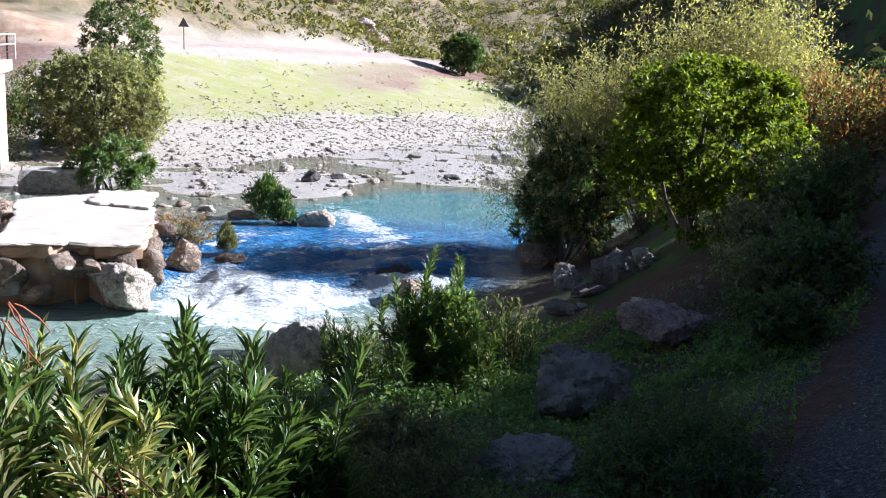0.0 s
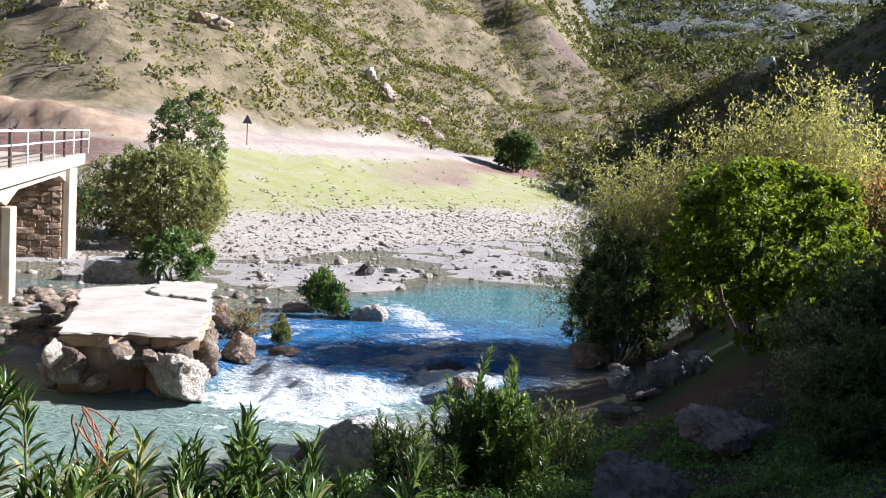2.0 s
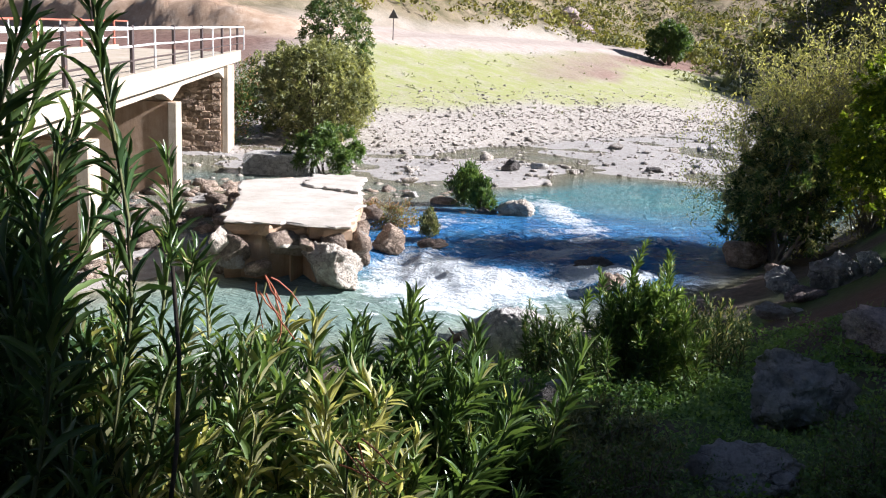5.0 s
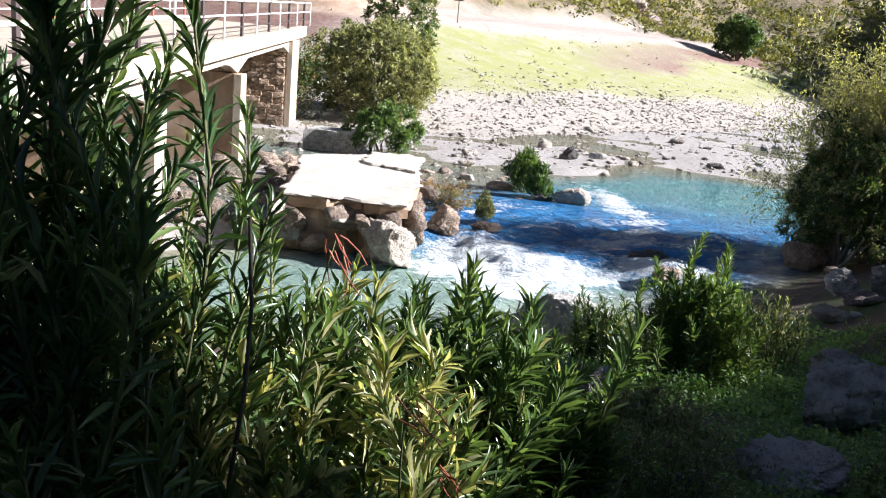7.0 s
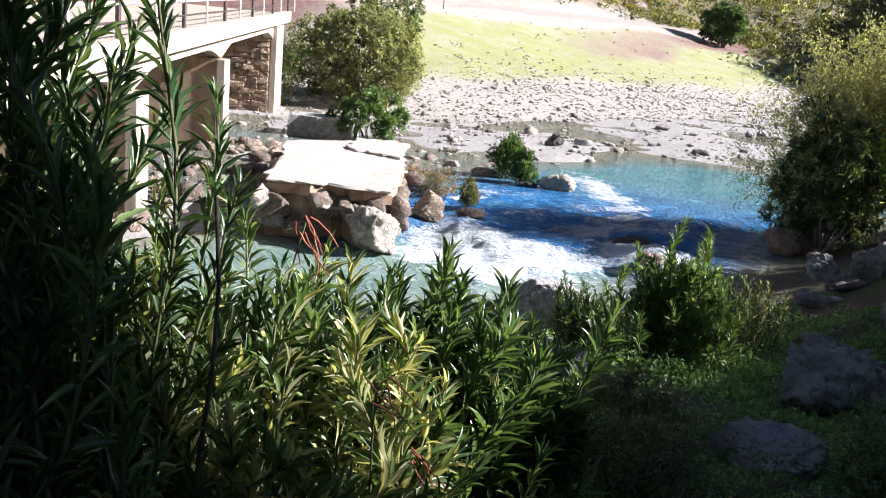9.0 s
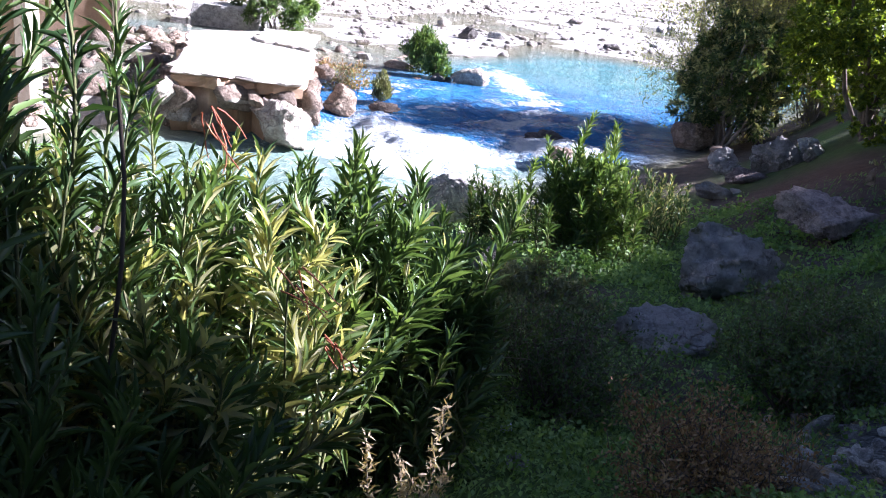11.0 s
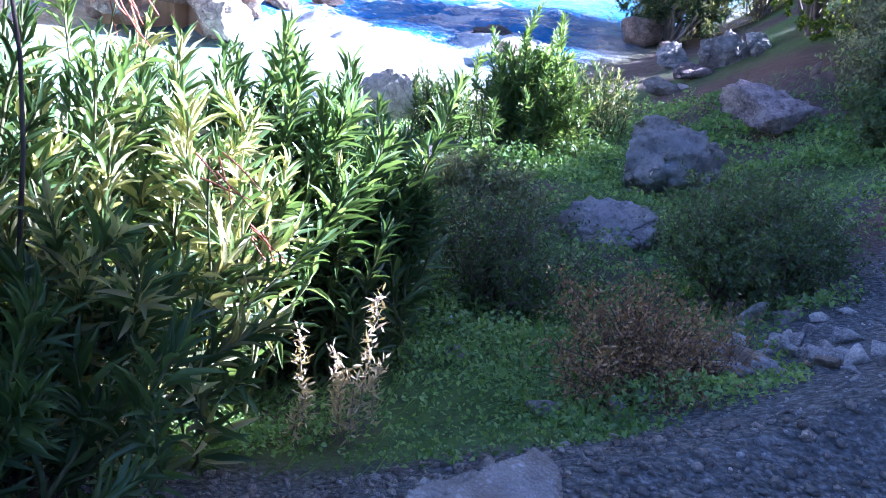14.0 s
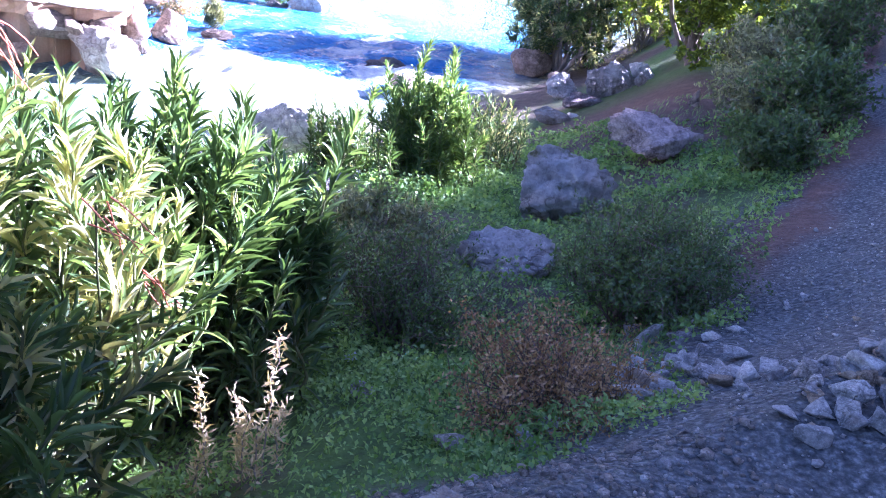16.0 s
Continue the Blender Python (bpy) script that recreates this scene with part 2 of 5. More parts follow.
MASONRY = concrete_mat("rusty_masonry", (0.30, 0.19, 0.115), (0.48, 0.335, 0.22), (0.62, 0.48, 0.35), (0.26, 0.17, 0.11))
MASONRY_STONE = stone_mat("orange_masonry_stone", (0.30, 0.20, 0.13), (0.50, 0.365, 0.26), (0.66, 0.53, 0.41), 0.8)
SLAB_TOP = concrete_mat("sunbleached_concrete", (0.36, 0.32, 0.26), (0.50, 0.455, 0.39), (0.60, 0.56, 0.49), (0.33, 0.28, 0.21))


def pebbled_mat(name):
    """Concrete worn down to its pebbles."""
    m = Mat(name)
    cell, small = m.node("ShaderNodeTexVoronoi", Scale=38.0), m.node("ShaderNodeTexVoronoi", Scale=110.0)
    for v in (cell, small):
        m.link(m.position(), v.inputs["Vector"])
    c = m.ramp(m.noise(9, 8, 0.75), [(0.3, (0.26, 0.215, 0.16)), (0.5, (0.42, 0.375, 0.31)), (0.7, (0.58, 0.53, 0.46))])
    tone = m.ramp(m.noise(26, 3), [(0.35, (0.20, 0.19, 0.17)), (0.65, (0.70, 0.67, 0.62))])
    c = m.mix(m.ramp(cell.outputs["Distance"], [(0.20, (0.8, 0.8, 0.8)), (0.34, (0, 0, 0))]), c, tone)
    c = m.mix(m.ramp(small.outputs["Distance"], [(0.22, (0.6, 0.6, 0.6)), (0.40, (0, 0, 0))]), c, tone)
    m.bump(m.math("ADD", m.math("MULTIPLY", small.outputs["Distance"], -0.5), m.noise(24, 8, 0.8)), 0.9, 0.03)
    return m.done(c, 0.92, 0.2)


def paint_mat(name, color, rust):
    m = Mat(name)
    c = m.mix(m.ramp(m.noise(7, 6, 0.7), [(0.58, (0, 0, 0)), (0.70, (1, 1, 1))]), color, rust)
    return m.done(c, 0.55, 0.4)


PAINT_WHITE = paint_mat("white_rail_paint", (0.74, 0.72, 0.68), (0.35, 0.22, 0.14))
PAINT_RED = paint_mat("faded_red_paint", (0.42, 0.13, 0.08), (0.22, 0.12, 0.08))
IRON = paint_mat("rusty_dark_iron", (0.07, 0.05, 0.045), (0.16, 0.07, 0.04))
SIGN_BACK = paint_mat("bare_sign_metal", (0.10, 0.09, 0.085), (0.17, 0.10, 0.06))


# ---- the lie of the land ----
def across(x, y):
    """u: metres past the pool's far edge; e: metres past the foot of the cobble bank; w: metres inland on the near bank."""
    u = -0.91 * (x + 2.4) + 0.414 * (y - 28.4)
    v = (y - 33.0) + 0.15 * (x + 12)
    a, b = u - 8.3, v
    e = 0.5 * (a + b - np.sqrt((a - b) ** 2 + 9.0))
    w1, w2 = -u - 9.0, 0.522 * (x - 0.5) - 0.853 * (y - 12)
    w = 0.5 * (w1 + w2 + np.sqrt((w1 - w2) ** 2 + 1.0)) - 0.15
    return u, e, w


FAR_E = (-4.0, 0.0, 7.0, 14.0, 21.0, 26.0, 34.0, 44.0, 70.0, 150.0, 400.0)
FAR_Z = (0.03, 0.08, 1.2, 2.6, 4.4, 5.9, 6.6, 12.0, 27.0, 66.0, 120.0)
NEAR_W = (-3.0, -1.0, 0.0, 1.4, 3.5, 6.0, 6.8, 7.8, 8.4, 12.0, 30.0)
NEAR_Z = (-0.7, -0.45, -0.1, 0.2, 0.75, 1.1, 1.2, 1.6, 1.95, 2.1, 2.4)


def path_edge(y):
    """Where the dirt path's river side runs."""
    return np.interp(y, (1.0, 2.4, 3.0, 4.0, 5.05, 5.45, 6.6, 7.2, 9.0, 11.4, 15.0), (0.2, 0.9, 1.15, 1.68, 2.19, 2.44, 3.2, 3.58, 4.36, 5.66, 7.6))


def shoal(x, y):
    """1 on the silt flat beyond the pool, 0 in the pool."""
    return step(26.5, 31.0, y - 0.25 * x) * step(10, 6, x)


def land(x, y, fine=True):
    u, e, w = across(x, y)
    far = np.where(e > -4, np.interp(e, FAR_E, FAR_Z), 0.03) + 0.022 * np.maximum(0, y - 75) * step(0, 20, e)
    bed = np.maximum(step(-3.0, 0.6, u), shoal(x, y))
    shallow = step(28, 22, y) * step(2, -2, e)
    far = np.where(e > 0, far, -0.6 + bed * (0.63 - 0.13 * shallow) + 0.10 * fbm(x, y, 3.0, 3, 5) * bed * step(0.5, -2, e))
    lean = np.minimum(1.3, 0.30 * np.logaddexp(0, (x - 1.6) * 2.5) / 2.5)
    near = np.interp(w, NEAR_W, NEAR_Z) + lean * step(0, 3, w)
    q = np.maximum(0, np.minimum(x - (3.4 + 0.28 * y), -u - 12.0))
    # Unseen rise added to the hill to throw shade on the nearest oleanders.
    shade_knoll = step(6.8, 3.6, y - 0.31 * (x + 0.3))
    rise = (0.80 + 0.45 * shade_knoll) * q
    cap = 9.0 + 10 * shade_knoll + 0.40 * np.maximum(0, y - 90)
    near = near + cap * np.tanh(rise / cap) * step(0, 3, w)
    # the hill's crest follows the low sun's slope from the shore line; its added steps shade chosen plants
    t = (x + 0.9 - 0.36 * (y - 3)) / (SUN_X - 0.36 * SUN_Y)
    ye = y - SUN_Y * t
    ye = ye + 0.10 * step(6, 3, ye)
    crest = np.clip(0.85 - 0.05 * (ye - 3), -0.1, 1.1) + 0.02 * step(2.95, 2.75, ye) + 0.65 * step(2.95, 3.2, ye) * step(4.4, 3.8, ye) + 0.70 * step(3.5, 4.2, ye) * step(9.0, 6.5, ye) + 3.3 * step(2.44, 2.2, ye) + math.tan(SUN_EL) * t
    crest = crest + 0.5 * step(4.8, 6.0, ye) * step(10.6, 9.0, ye) + 0.25 * fbm(x, y, 2.5, 3, 12) + 1.0 * np.maximum(0, y - 90)
    near = np.where(t > 4, np.minimum(near, np.maximum(crest, 1.0)), near)
    z = np.maximum(far, near)
    xr = x - 0.13 * y + 10 * fbm(x, y, 70, 3, 17) * step(80, 130, y)  # the valley's floor runs along xr = 0
    behind = 0.46 * np.maximum(0, y - 116) * step(45, -80, xr)
    beyond = 0.66 * np.maximum(0, xr - 3) * step(75, 130, y) * step(420, 260, y)
    z = np.where(y > 80, np.maximum(z, np.maximum(np.minimum(behind, 120), np.minimum(beyond, 60)) + 0.05 * (y - 100)), z)
    z = np.where(y > 150, np.maximum(z, 0.30 * (y - 165) + 5 * fbm(x, y, 60, 4, 18)), z)
    z = np.where(y > 300, np.maximum(z, 0.46 * (y - 330) + 20 * fbm(x, y, 160, 4, 14) * step(330, 420, y)), z)
    hill = np.maximum(step(33, 60, e), step(118, 140, y))
    z = z + hill * (4.5 * fbm(x, y, 50, 5, 3) - 3.0 * np.abs(fbm(x, y, 22, 4, 8)))
    far_right = step(70, 130, y) * step(-14, -40, u)
    z = z + far_right * 4.0 * fbm(x, y, 40, 4, 9)
    z = z + step(150, 190, y) * step(430, 330, y) * step(-60, 0, x) * (15.0 * np.abs(fbm(x, y, 52, 3, 71)) - 4.5) * (1 - np.minimum(1, ploughed(x, y)))
    bank = step(23.6, 25.4, e + 0.9 * fbm(x, y, 5, 4, 21)) * step(62, 34, e) * step(-20, -36, x)  # cut earth bank beside the road
    z = z + bank * (1.7 + 0.4 * fbm(x, y, 9, 2, 23) + 0.45 * np.abs(fbm(x * 1.3, y * 0.5, 2.8, 4, 22)))
    z = z + 0.32 * np.exp(-(((x - 2.75) / 0.75) ** 2 + ((y - 9.3) / 0.7) ** 2))  # heap of bare earth
    z = z + 0.10 * np.exp(-(((x - 0.3) / 0.65) ** 2 + ((y - 1.7) / 0.35) ** 2))  # gravel heaped round the lump
    if fine:
        z = z + np.where(w > 0.3, 0.05, 0.0) * fbm(x, y, 0.9, 4, 2) + step(1, 6, e) * step(34, 26, e) * 0.12 * fbm(x, y, 6, 4, 4)
    return z


def ground_z(x, y):
    return float(land(np.array([float(x)]), np.array([float(y)]))[0])


def spot(x, y, cx, cy, rx, ry, turn=0.0):
    """A soft round patch, long rx and wide ry, turned by some degrees."""
    c, k = math.cos(radians(turn)), math.sin(radians(turn))
    dx, dy = x - cx, y - cy
    return np.exp(-(((dx * c + dy * k) / rx) ** 2 + ((dy * c - dx * k) / ry) ** 2))


def ploughed(x, y):
    return spot(x, y, 18, 240, 6.5, 8)


def meadow(x, y):
    return spot(x, y, 12, 262, 8, 5, 10) + spot(x, y, 22, 272, 14, 5, 8) + spot(x, y, 0, 285, 12, 6, -8)


def build_ground():
    front = np.radians(np.r_[np.arange(-104, -52, 0.6), np.arange(-52, 62, 0.33)])
    back = np.radians(np.arange(62, 256, 3.0))
    ang = np.r_[front, back]
    rad = np.r_[0.0, 0.5 * np.exp(np.linspace(0, math.log(900 / 0.5), 285))]
    rad = np.sort(np.r_[rad, np.linspace(62, 112, 70) + 0.01])
    a, r = np.meshgrid(ang, rad[1:])
    x, y = 0.2 - np.sin(a) * r, 0.5 + np.cos(a) * r
    z = land(x, y)
    n, k = len(ang), len(rad) - 1
    verts = np.c_[x.ravel(), y.ravel(), z.ravel()]
    i, j = np.meshgrid(np.arange(n), np.arange(k - 1))
    i2 = (i + 1) % n
    quads = np.c_[(j * n + i).ravel(), (j * n + i2).ravel(), ((j + 1) * n + i2).ravel(), ((j + 1) * n + i).ravel()]
    verts = np.r_[verts, [[0.2, 0.5, ground_z(0.2, 0.5)]]]
    tris = np.c_[np.full(n, len(verts) - 1), (np.arange(n) + 1) % n, np.arange(n)]
    me = mesh_of("ground", verts, [quads[:, ::-1], tris[:, ::-1]])
    x, y = verts[:, 0], verts[:, 1]
    u, e, w = across(x, y)
    wob = 2.5 * fbm(x, y, 14, 4, 31) + 0.9 * fbm(x, y, 3, 3, 32)
    hill = np.maximum(step(32, 38, e + wob), step(116, 124, y + 1.5 * wob))
    hill = np.maximum(hill, step(26.0, 28.5, e + wob) * step(-22, -32, x))
    road = step(23.5, 25.0, e + 0.35 * wob) * step(36.0, 33.0, e + 0.3 * wob) * step(124, 112, y) * step(-33, -22, x + 0.5 * wob)
    red = step(14, 17, e - 0.05 * (y - 60) + wob) * step(25, 22, e + 0.4 * wob) * step(-8, 6, x + 0.1 * y - 4 + wob)
    red = np.maximum(red, step(13, 16, e + wob) * step(24.5, 23, e + 0.3 * wob) * step(-20, -26, x + 0.6 * wob))
    grass = step(6.0, 9.5, e + wob) * step(24.5, 22.5, e + 0.5 * wob) * (1 - 0.85 * red) * step(122, 112, y) * step(-25, -19, x + 0.2 * wob)
    path_line = x - path_edge(y)
    path = step(-0.35, 0.05, path_line + 0.25 * fbm(x, y, 1.2, 3, 41)) * step(2.4, 1.5, path_line) * step(0, 1.5, w)
    path = np.maximum(path, step(2.5, 2.2, y - 0.12 * x + 0.25 * fbm(x, y, 0.8, 3, 43)) * step(0, 1.5, w))
    herb = step(0.8, 2.0, w) * (1 - path) * (1 - 0.9 * np.exp(-(((x - 2.75) / 1.0) ** 2 + ((y - 9.4) / 1.0) ** 2))) * step(-0.5, 0.25, fbm(x, y, 1.1, 4, 47))
    bare = step(-0.55, -0.15, path_line + 0.5 * fbm(x, y, 0.9, 3, 44)) * step(0.5, 0.1, path_line + 0.3 * fbm(x, y, 0.7, 3, 46)) * step(4.2, 5.6, y) + 1.3 * np.exp(-(((x - 3.0) / 0.95) ** 2 + ((y - 10.2) / 1.5) ** 2)) + step(1.1, 1.7, path_line) * step(3.5, 2.6, path_line) * step(0.1, -0.3, fbm(x, y, 0.8, 3, 48)) * step(5.0, 7.0, y)
    bare = np.clip(bare, 0, 1) * step(0.5, 2.0, w)
    herb = herb * (1 - 0.8 * bare)
    cut = step(22.5, 24, e) * step(31, 26.5, e + 0.5 * wob) * step(-18, -28, x)
    spread(me, {"hill": hill, "road": road, "red": red, "grass": grass, "path": path, "herb": herb, "cut": cut, "bare": bare,
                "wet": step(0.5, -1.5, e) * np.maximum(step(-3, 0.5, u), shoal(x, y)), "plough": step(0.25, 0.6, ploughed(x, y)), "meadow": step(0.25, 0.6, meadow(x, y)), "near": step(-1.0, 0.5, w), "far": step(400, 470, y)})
    m = Mat("ground_cover")
    fine, mid, big = m.noise(38, 5, 0.7), m.noise(5, 6, 0.65), m.noise(0.35, 5, 0.6)
    c = m.ramp(mid, [(0.3, (0.23, 0.205, 0.17)), (0.5, (0.36, 0.325, 0.275)), (0.7, (0.50, 0.46, 0.40))])
    c = m.mix(m.attr("wet"), c, m.ramp(mid, [(0.3, (0.25, 0.235, 0.21)), (0.7, (0.43, 0.40, 0.365))]))
    green = m.ramp(m.noise(2.6, 9, 0.82), [(0.30, (0.34, 0.30, 0.22)), (0.44, (0.29, 0.28, 0.13)), (0.56, (0.26, 0.29, 0.09)), (0.72, (0.34, 0.36, 0.13))])
    c = m.mix(m.math("MULTIPLY", m.attr("grass"), m.ramp(m.noise(0.5, 6, 0.75), [(0.32, (0.25, 0.25, 0.25)), (0.55, (1, 1, 1))])), c, green)
    c = m.mix(m.attr("red"), c, m.ramp(m.noise(2.5, 6, 0.7), [(0.3, (0.13, 0.07, 0.055)), (0.7, (0.30, 0.195, 0.15))]))
    c = m.mix(m.attr("road"), c, m.ramp(m.noise(1.2, 6, 0.65), [(0.3, (0.32, 0.26, 0.215)), (0.7, (0.45, 0.385, 0.33))]))
    scrub = m.ramp(m.noise(0.22, 10, 0.78), [(0.30, (0.07, 0.07, 0.035)), (0.43, (0.135, 0.115, 0.06)), (0.53, (0.205, 0.165, 0.10)), (0.66, (0.28, 0.225, 0.15))])
    c = m.mix(m.attr("hill"), c, scrub)
    # Distance haze is put into the far mountain's colour as a cool grey.
    c = m.mix(m.attr("far"), c, m.ramp(m.noise(0.30, 9, 0.85), [(0.38, (0.03, 0.045, 0.045)), (0.5, (0.09, 0.105, 0.10)), (0.62, (0.20, 0.20, 0.185))]))
    c = m.mix(m.attr("plough"), c, m.ramp(m.noise(1.2, 6, 0.7), [(0.3, (0.085, 0.058, 0.045)), (0.7, (0.16, 0.115, 0.09))]))
    c = m.mix(m.attr("meadow"), c, m.ramp(m.noise(0.6, 6, 0.7), [(0.3, (0.10, 0.13, 0.035)), (0.7, (0.20, 0.22, 0.08))]))
    c = m.mix(m.attr("cut"), c, m.ramp(m.noise(0.9, 7, 0.7), [(0.3, (0.27, 0.17, 0.105)), (0.5, (0.41, 0.29, 0.195)), (0.7, (0.52, 0.41, 0.31))]))
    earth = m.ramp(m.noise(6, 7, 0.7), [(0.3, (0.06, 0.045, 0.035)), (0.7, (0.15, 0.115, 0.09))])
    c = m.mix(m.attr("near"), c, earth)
    turf = m.ramp(m.noise(9, 6, 0.7), [(0.25, (0.035, 0.06, 0.018)), (0.45, (0.075, 0.15, 0.03)), (0.6, (0.11, 0.20, 0.045)), (0.75, (0.10, 0.085, 0.045))])
    c = m.mix(m.math("MULTIPLY", m.attr("herb"), 0.8), c, turf)
    gravel = m.node("ShaderNodeTexVoronoi", Scale=42.0)
    m.link(m.position(), gravel.inputs["Vector"])
    grit = m.mix(0.5, m.ramp(fine, [(0.3, (0.045, 0.048, 0.046)), (0.5, (0.11, 0.115, 0.108)), (0.70, (0.30, 0.30, 0.28))]), m.ramp(gravel.outputs["Distance"], [(0.1, (0.75, 0.75, 0.78)), (0.6, (0.2, 0.2, 0.2))]), "SOFT_LIGHT")
    c = m.mix(m.attr("path"), c, grit)
    c = m.mix(m.math("MULTIPLY", m.attr("bare"), 0.85), c, m.ramp(m.noise(11, 7, 0.75), [(0.3, (0.075, 0.04, 0.028)), (0.55, (0.15, 0.085, 0.06)), (0.75, (0.26, 0.17, 0.125))]))
    crag = m.math("MULTIPLY", m.math("MULTIPLY", m.noise(0.55, 9, 0.72), m.attr("hill")), 16.0)
    m.bump(m.math("ADD", m.math("ADD", m.math("ADD", fine, mid), crag), m.math("MULTIPLY", m.math("MULTIPLY", gravel.outputs["Distance"], m.attr("path")), -1.2)), 0.6, 0.05)
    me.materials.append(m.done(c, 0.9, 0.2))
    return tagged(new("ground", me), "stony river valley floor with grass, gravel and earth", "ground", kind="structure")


build_ground()


# ---- the river ----
def water_z(x, y):
    """The water's surface: a pool, a chute of fast water, a broken fall and a lower reach."""
    f = 15.45 + 0.5 * np.cos(1.85 * (x + 4.1)) * step(-5.5, -4.2, x) * step(1.0, 0.2, x) - y  # metres below the fall's lip
    reach = step(-5.6, -4.4, x) * step(1.8, 0.6, x)
    drop = -0.30 * step(-0.5, 1.3, f) - 0.06 * step(-7, -1, f)
    boil = step(-0.6, 0.2, f) * step(3.0, 1.0, f) * reach
    chute = step(-6.5, -2.0, f) * step(1.0, -0.3, f) * reach
    riffle = spot(x, y, -1.65, 22.3, 2.6, 0.55, -68)
    a, b = 0.55 * x + 0.83 * y, 0.83 * x - 0.55 * y  # along and across the stream
    wave = 0.085 * boil * (np.abs(fbm(x * 1.2, y, 0.9, 4, 51)) + 0.5 * fbm(x, y, 0.35, 3, 52))
    wave = wave + 0.085 * chute * (0.55 - np.abs(fbm(a, b * 1.6, 1.5, 4, 53))) + 0.03 * chute * fbm(a * 0.8, b * 1.8, 0.4, 3, 56)
    wave = wave + 0.012 * fbm(a, b, 1.4, 4, 57) + 0.06 * riffle * fbm(x, y, 0.45, 3, 54)
    hump = 0.13 * spot(x, y, 0.0, 17.3, 0.75, 0.4) + 0.10 * spot(x, y, 0.75, 19.5, 0.5, 0.35) + 0.13 * spot(x, y, -0.15, 15.9, 0.55, 0.4)
    return drop + wave + hump, boil, riffle, chute, f


def build_water():
    xs, ys = np.r_[np.arange(-20, -6.5, 0.12), np.arange(-6.5, 3.5, 0.055), np.arange(3.5, 8.01, 0.12)], np.arange(4, 28, 0.065)

    def sheet(xs, ys):
        x, y = np.meshgrid(xs, ys)
        z, boil, riffle, chute, f = water_z(x, y)
        n, k = len(xs), len(ys)
        i, j = np.meshgrid(np.arange(n - 1), np.arange(k - 1))
        quads = np.c_[(j * n + i).ravel(), (j * n + i + 1).ravel(), ((j + 1) * n + i + 1).ravel(), ((j + 1) * n + i).ravel()]
        return x.ravel(), y.ravel(), z.ravel(), boil.ravel(), riffle.ravel(), chute.ravel(), f.ravel(), quads

    one = sheet(xs, ys)
    two = sheet(np.arange(-26, 60.1, 0.5), np.arange(ys[-1], 110, 0.5))
    x, y, z, boil, riffle, chute, f = (np.r_[a, b] for a, b in zip(one[:7], two[:7]))
    quads = np.r_[one[7], two[7] + len(one[0])]
    u, e, w = across(x, y)
    keep = ((e < 3.0) & (w < 2.5))[quads].any(1)
    depth = z - land(x, y)
    foam = 0.85 * spot(x, y, -3.35, 15.1, 1.0, 1.1) + 0.85 * spot(x, y, -1.75, 14.95, 1.0, 0.33, 3) + 0.8 * spot(x, y, -0.35, 15.75, 0.75, 0.42, 10)
    foam = foam + 0.58 * spot(x, y, -2.5, 14.15, 2.0, 0.5) + 0.55 * spot(x, y, -1.8, 13.5, 1.3, 0.2, 4) + 0.26 * spot(x, y, -3.2, 13.0, 2.0, 0.5) + 0.85 * riffle
    foam = foam + 0.48 * chute * step(0.1, 0.5, fbm(0.55 * x + 0.83 * y, 2.0 * (0.83 * x - 0.55 * y), 1.1, 3, 58)) + 0.14 * chute + 0.12 * boil
    me = mesh_of("water", np.c_[x, y, z], quads[keep])
    spread(me, {"foam": np.clip(foam, 0, 1), "depth": np.clip(depth, 0, 1), "lower": step(-0.2, 1.8, f), "still": step(19.5, 25, y)})
    m = Mat("river_water")
    shallow = m.ramp(m.noise(1.2, 5), [(0.3, (0.17, 0.16, 0.10)), (0.7, (0.28, 0.265, 0.18))])
    # The chute's sky reflection is put into this body blue; specular stays near zero.
    blue = m.ramp(m.noise(0.9, 4, 0.6), [(0.35, (0.025, 0.145, 0.38)), (0.65, (0.085, 0.27, 0.50))])
    deep = m.mix(m.attr("lower"), m.mix(m.attr("still"), blue, (0.10, 0.27, 0.29)), (0.17, 0.30, 0.28))
    c = m.mix(m.ramp(m.attr("depth"), [(0.02, (0, 0, 0)), (0.40, (1, 1, 1))]), shallow, deep)
    streak = m.math("ADD", m.math("MULTIPLY", m.noise(1.9, 8, 0.72, stretch=(0.8, 1.3, 1)), 0.6), m.math("MULTIPLY", m.noise(9, 6, 0.7), 0.4))
    fo = m.math("ADD", m.attr("foam"), m.math("MULTIPLY", m.math("SUBTRACT", streak, 0.5), 3.2))
    mask = m.ramp(m.math("MULTIPLY", fo, m.math("GREATER_THAN", m.attr("foam"), 0.03)), [(0.34, (0, 0, 0)), (0.50, (0.45, 0.45, 0.45)), (0.80, (1, 1, 1))])
    c = m.mix(mask, c, (0.76, 0.81, 0.82))
    r = m.mix(mask, m.mix(m.attr("still"), (0.12, 0.12, 0.12), (0.08, 0.08, 0.08)), (0.65, 0.65, 0.65))
    m.link(r, m.b.inputs["Roughness"])
    ripple = m.math("ADD", m.noise(3.0, 5, 0.6, stretch=(1.0, 2.0, 1)), m.math("MULTIPLY", m.noise(9, 4, 0.6, stretch=(1, 1.8, 1)), 0.35))
    ripple = m.math("ADD", ripple, m.math("MULTIPLY", m.math("MULTIPLY", m.noise(22, 5, 0.7), mask), 0.35))
    wave = m.node("ShaderNodeBump", Distance=0.35)
    m.link(m.math("SUBTRACT", 1.0, m.math("MULTIPLY", m.attr("lower"), 0.5)), wave.inputs["Strength"])
    m.link(ripple, wave.inputs["Height"])
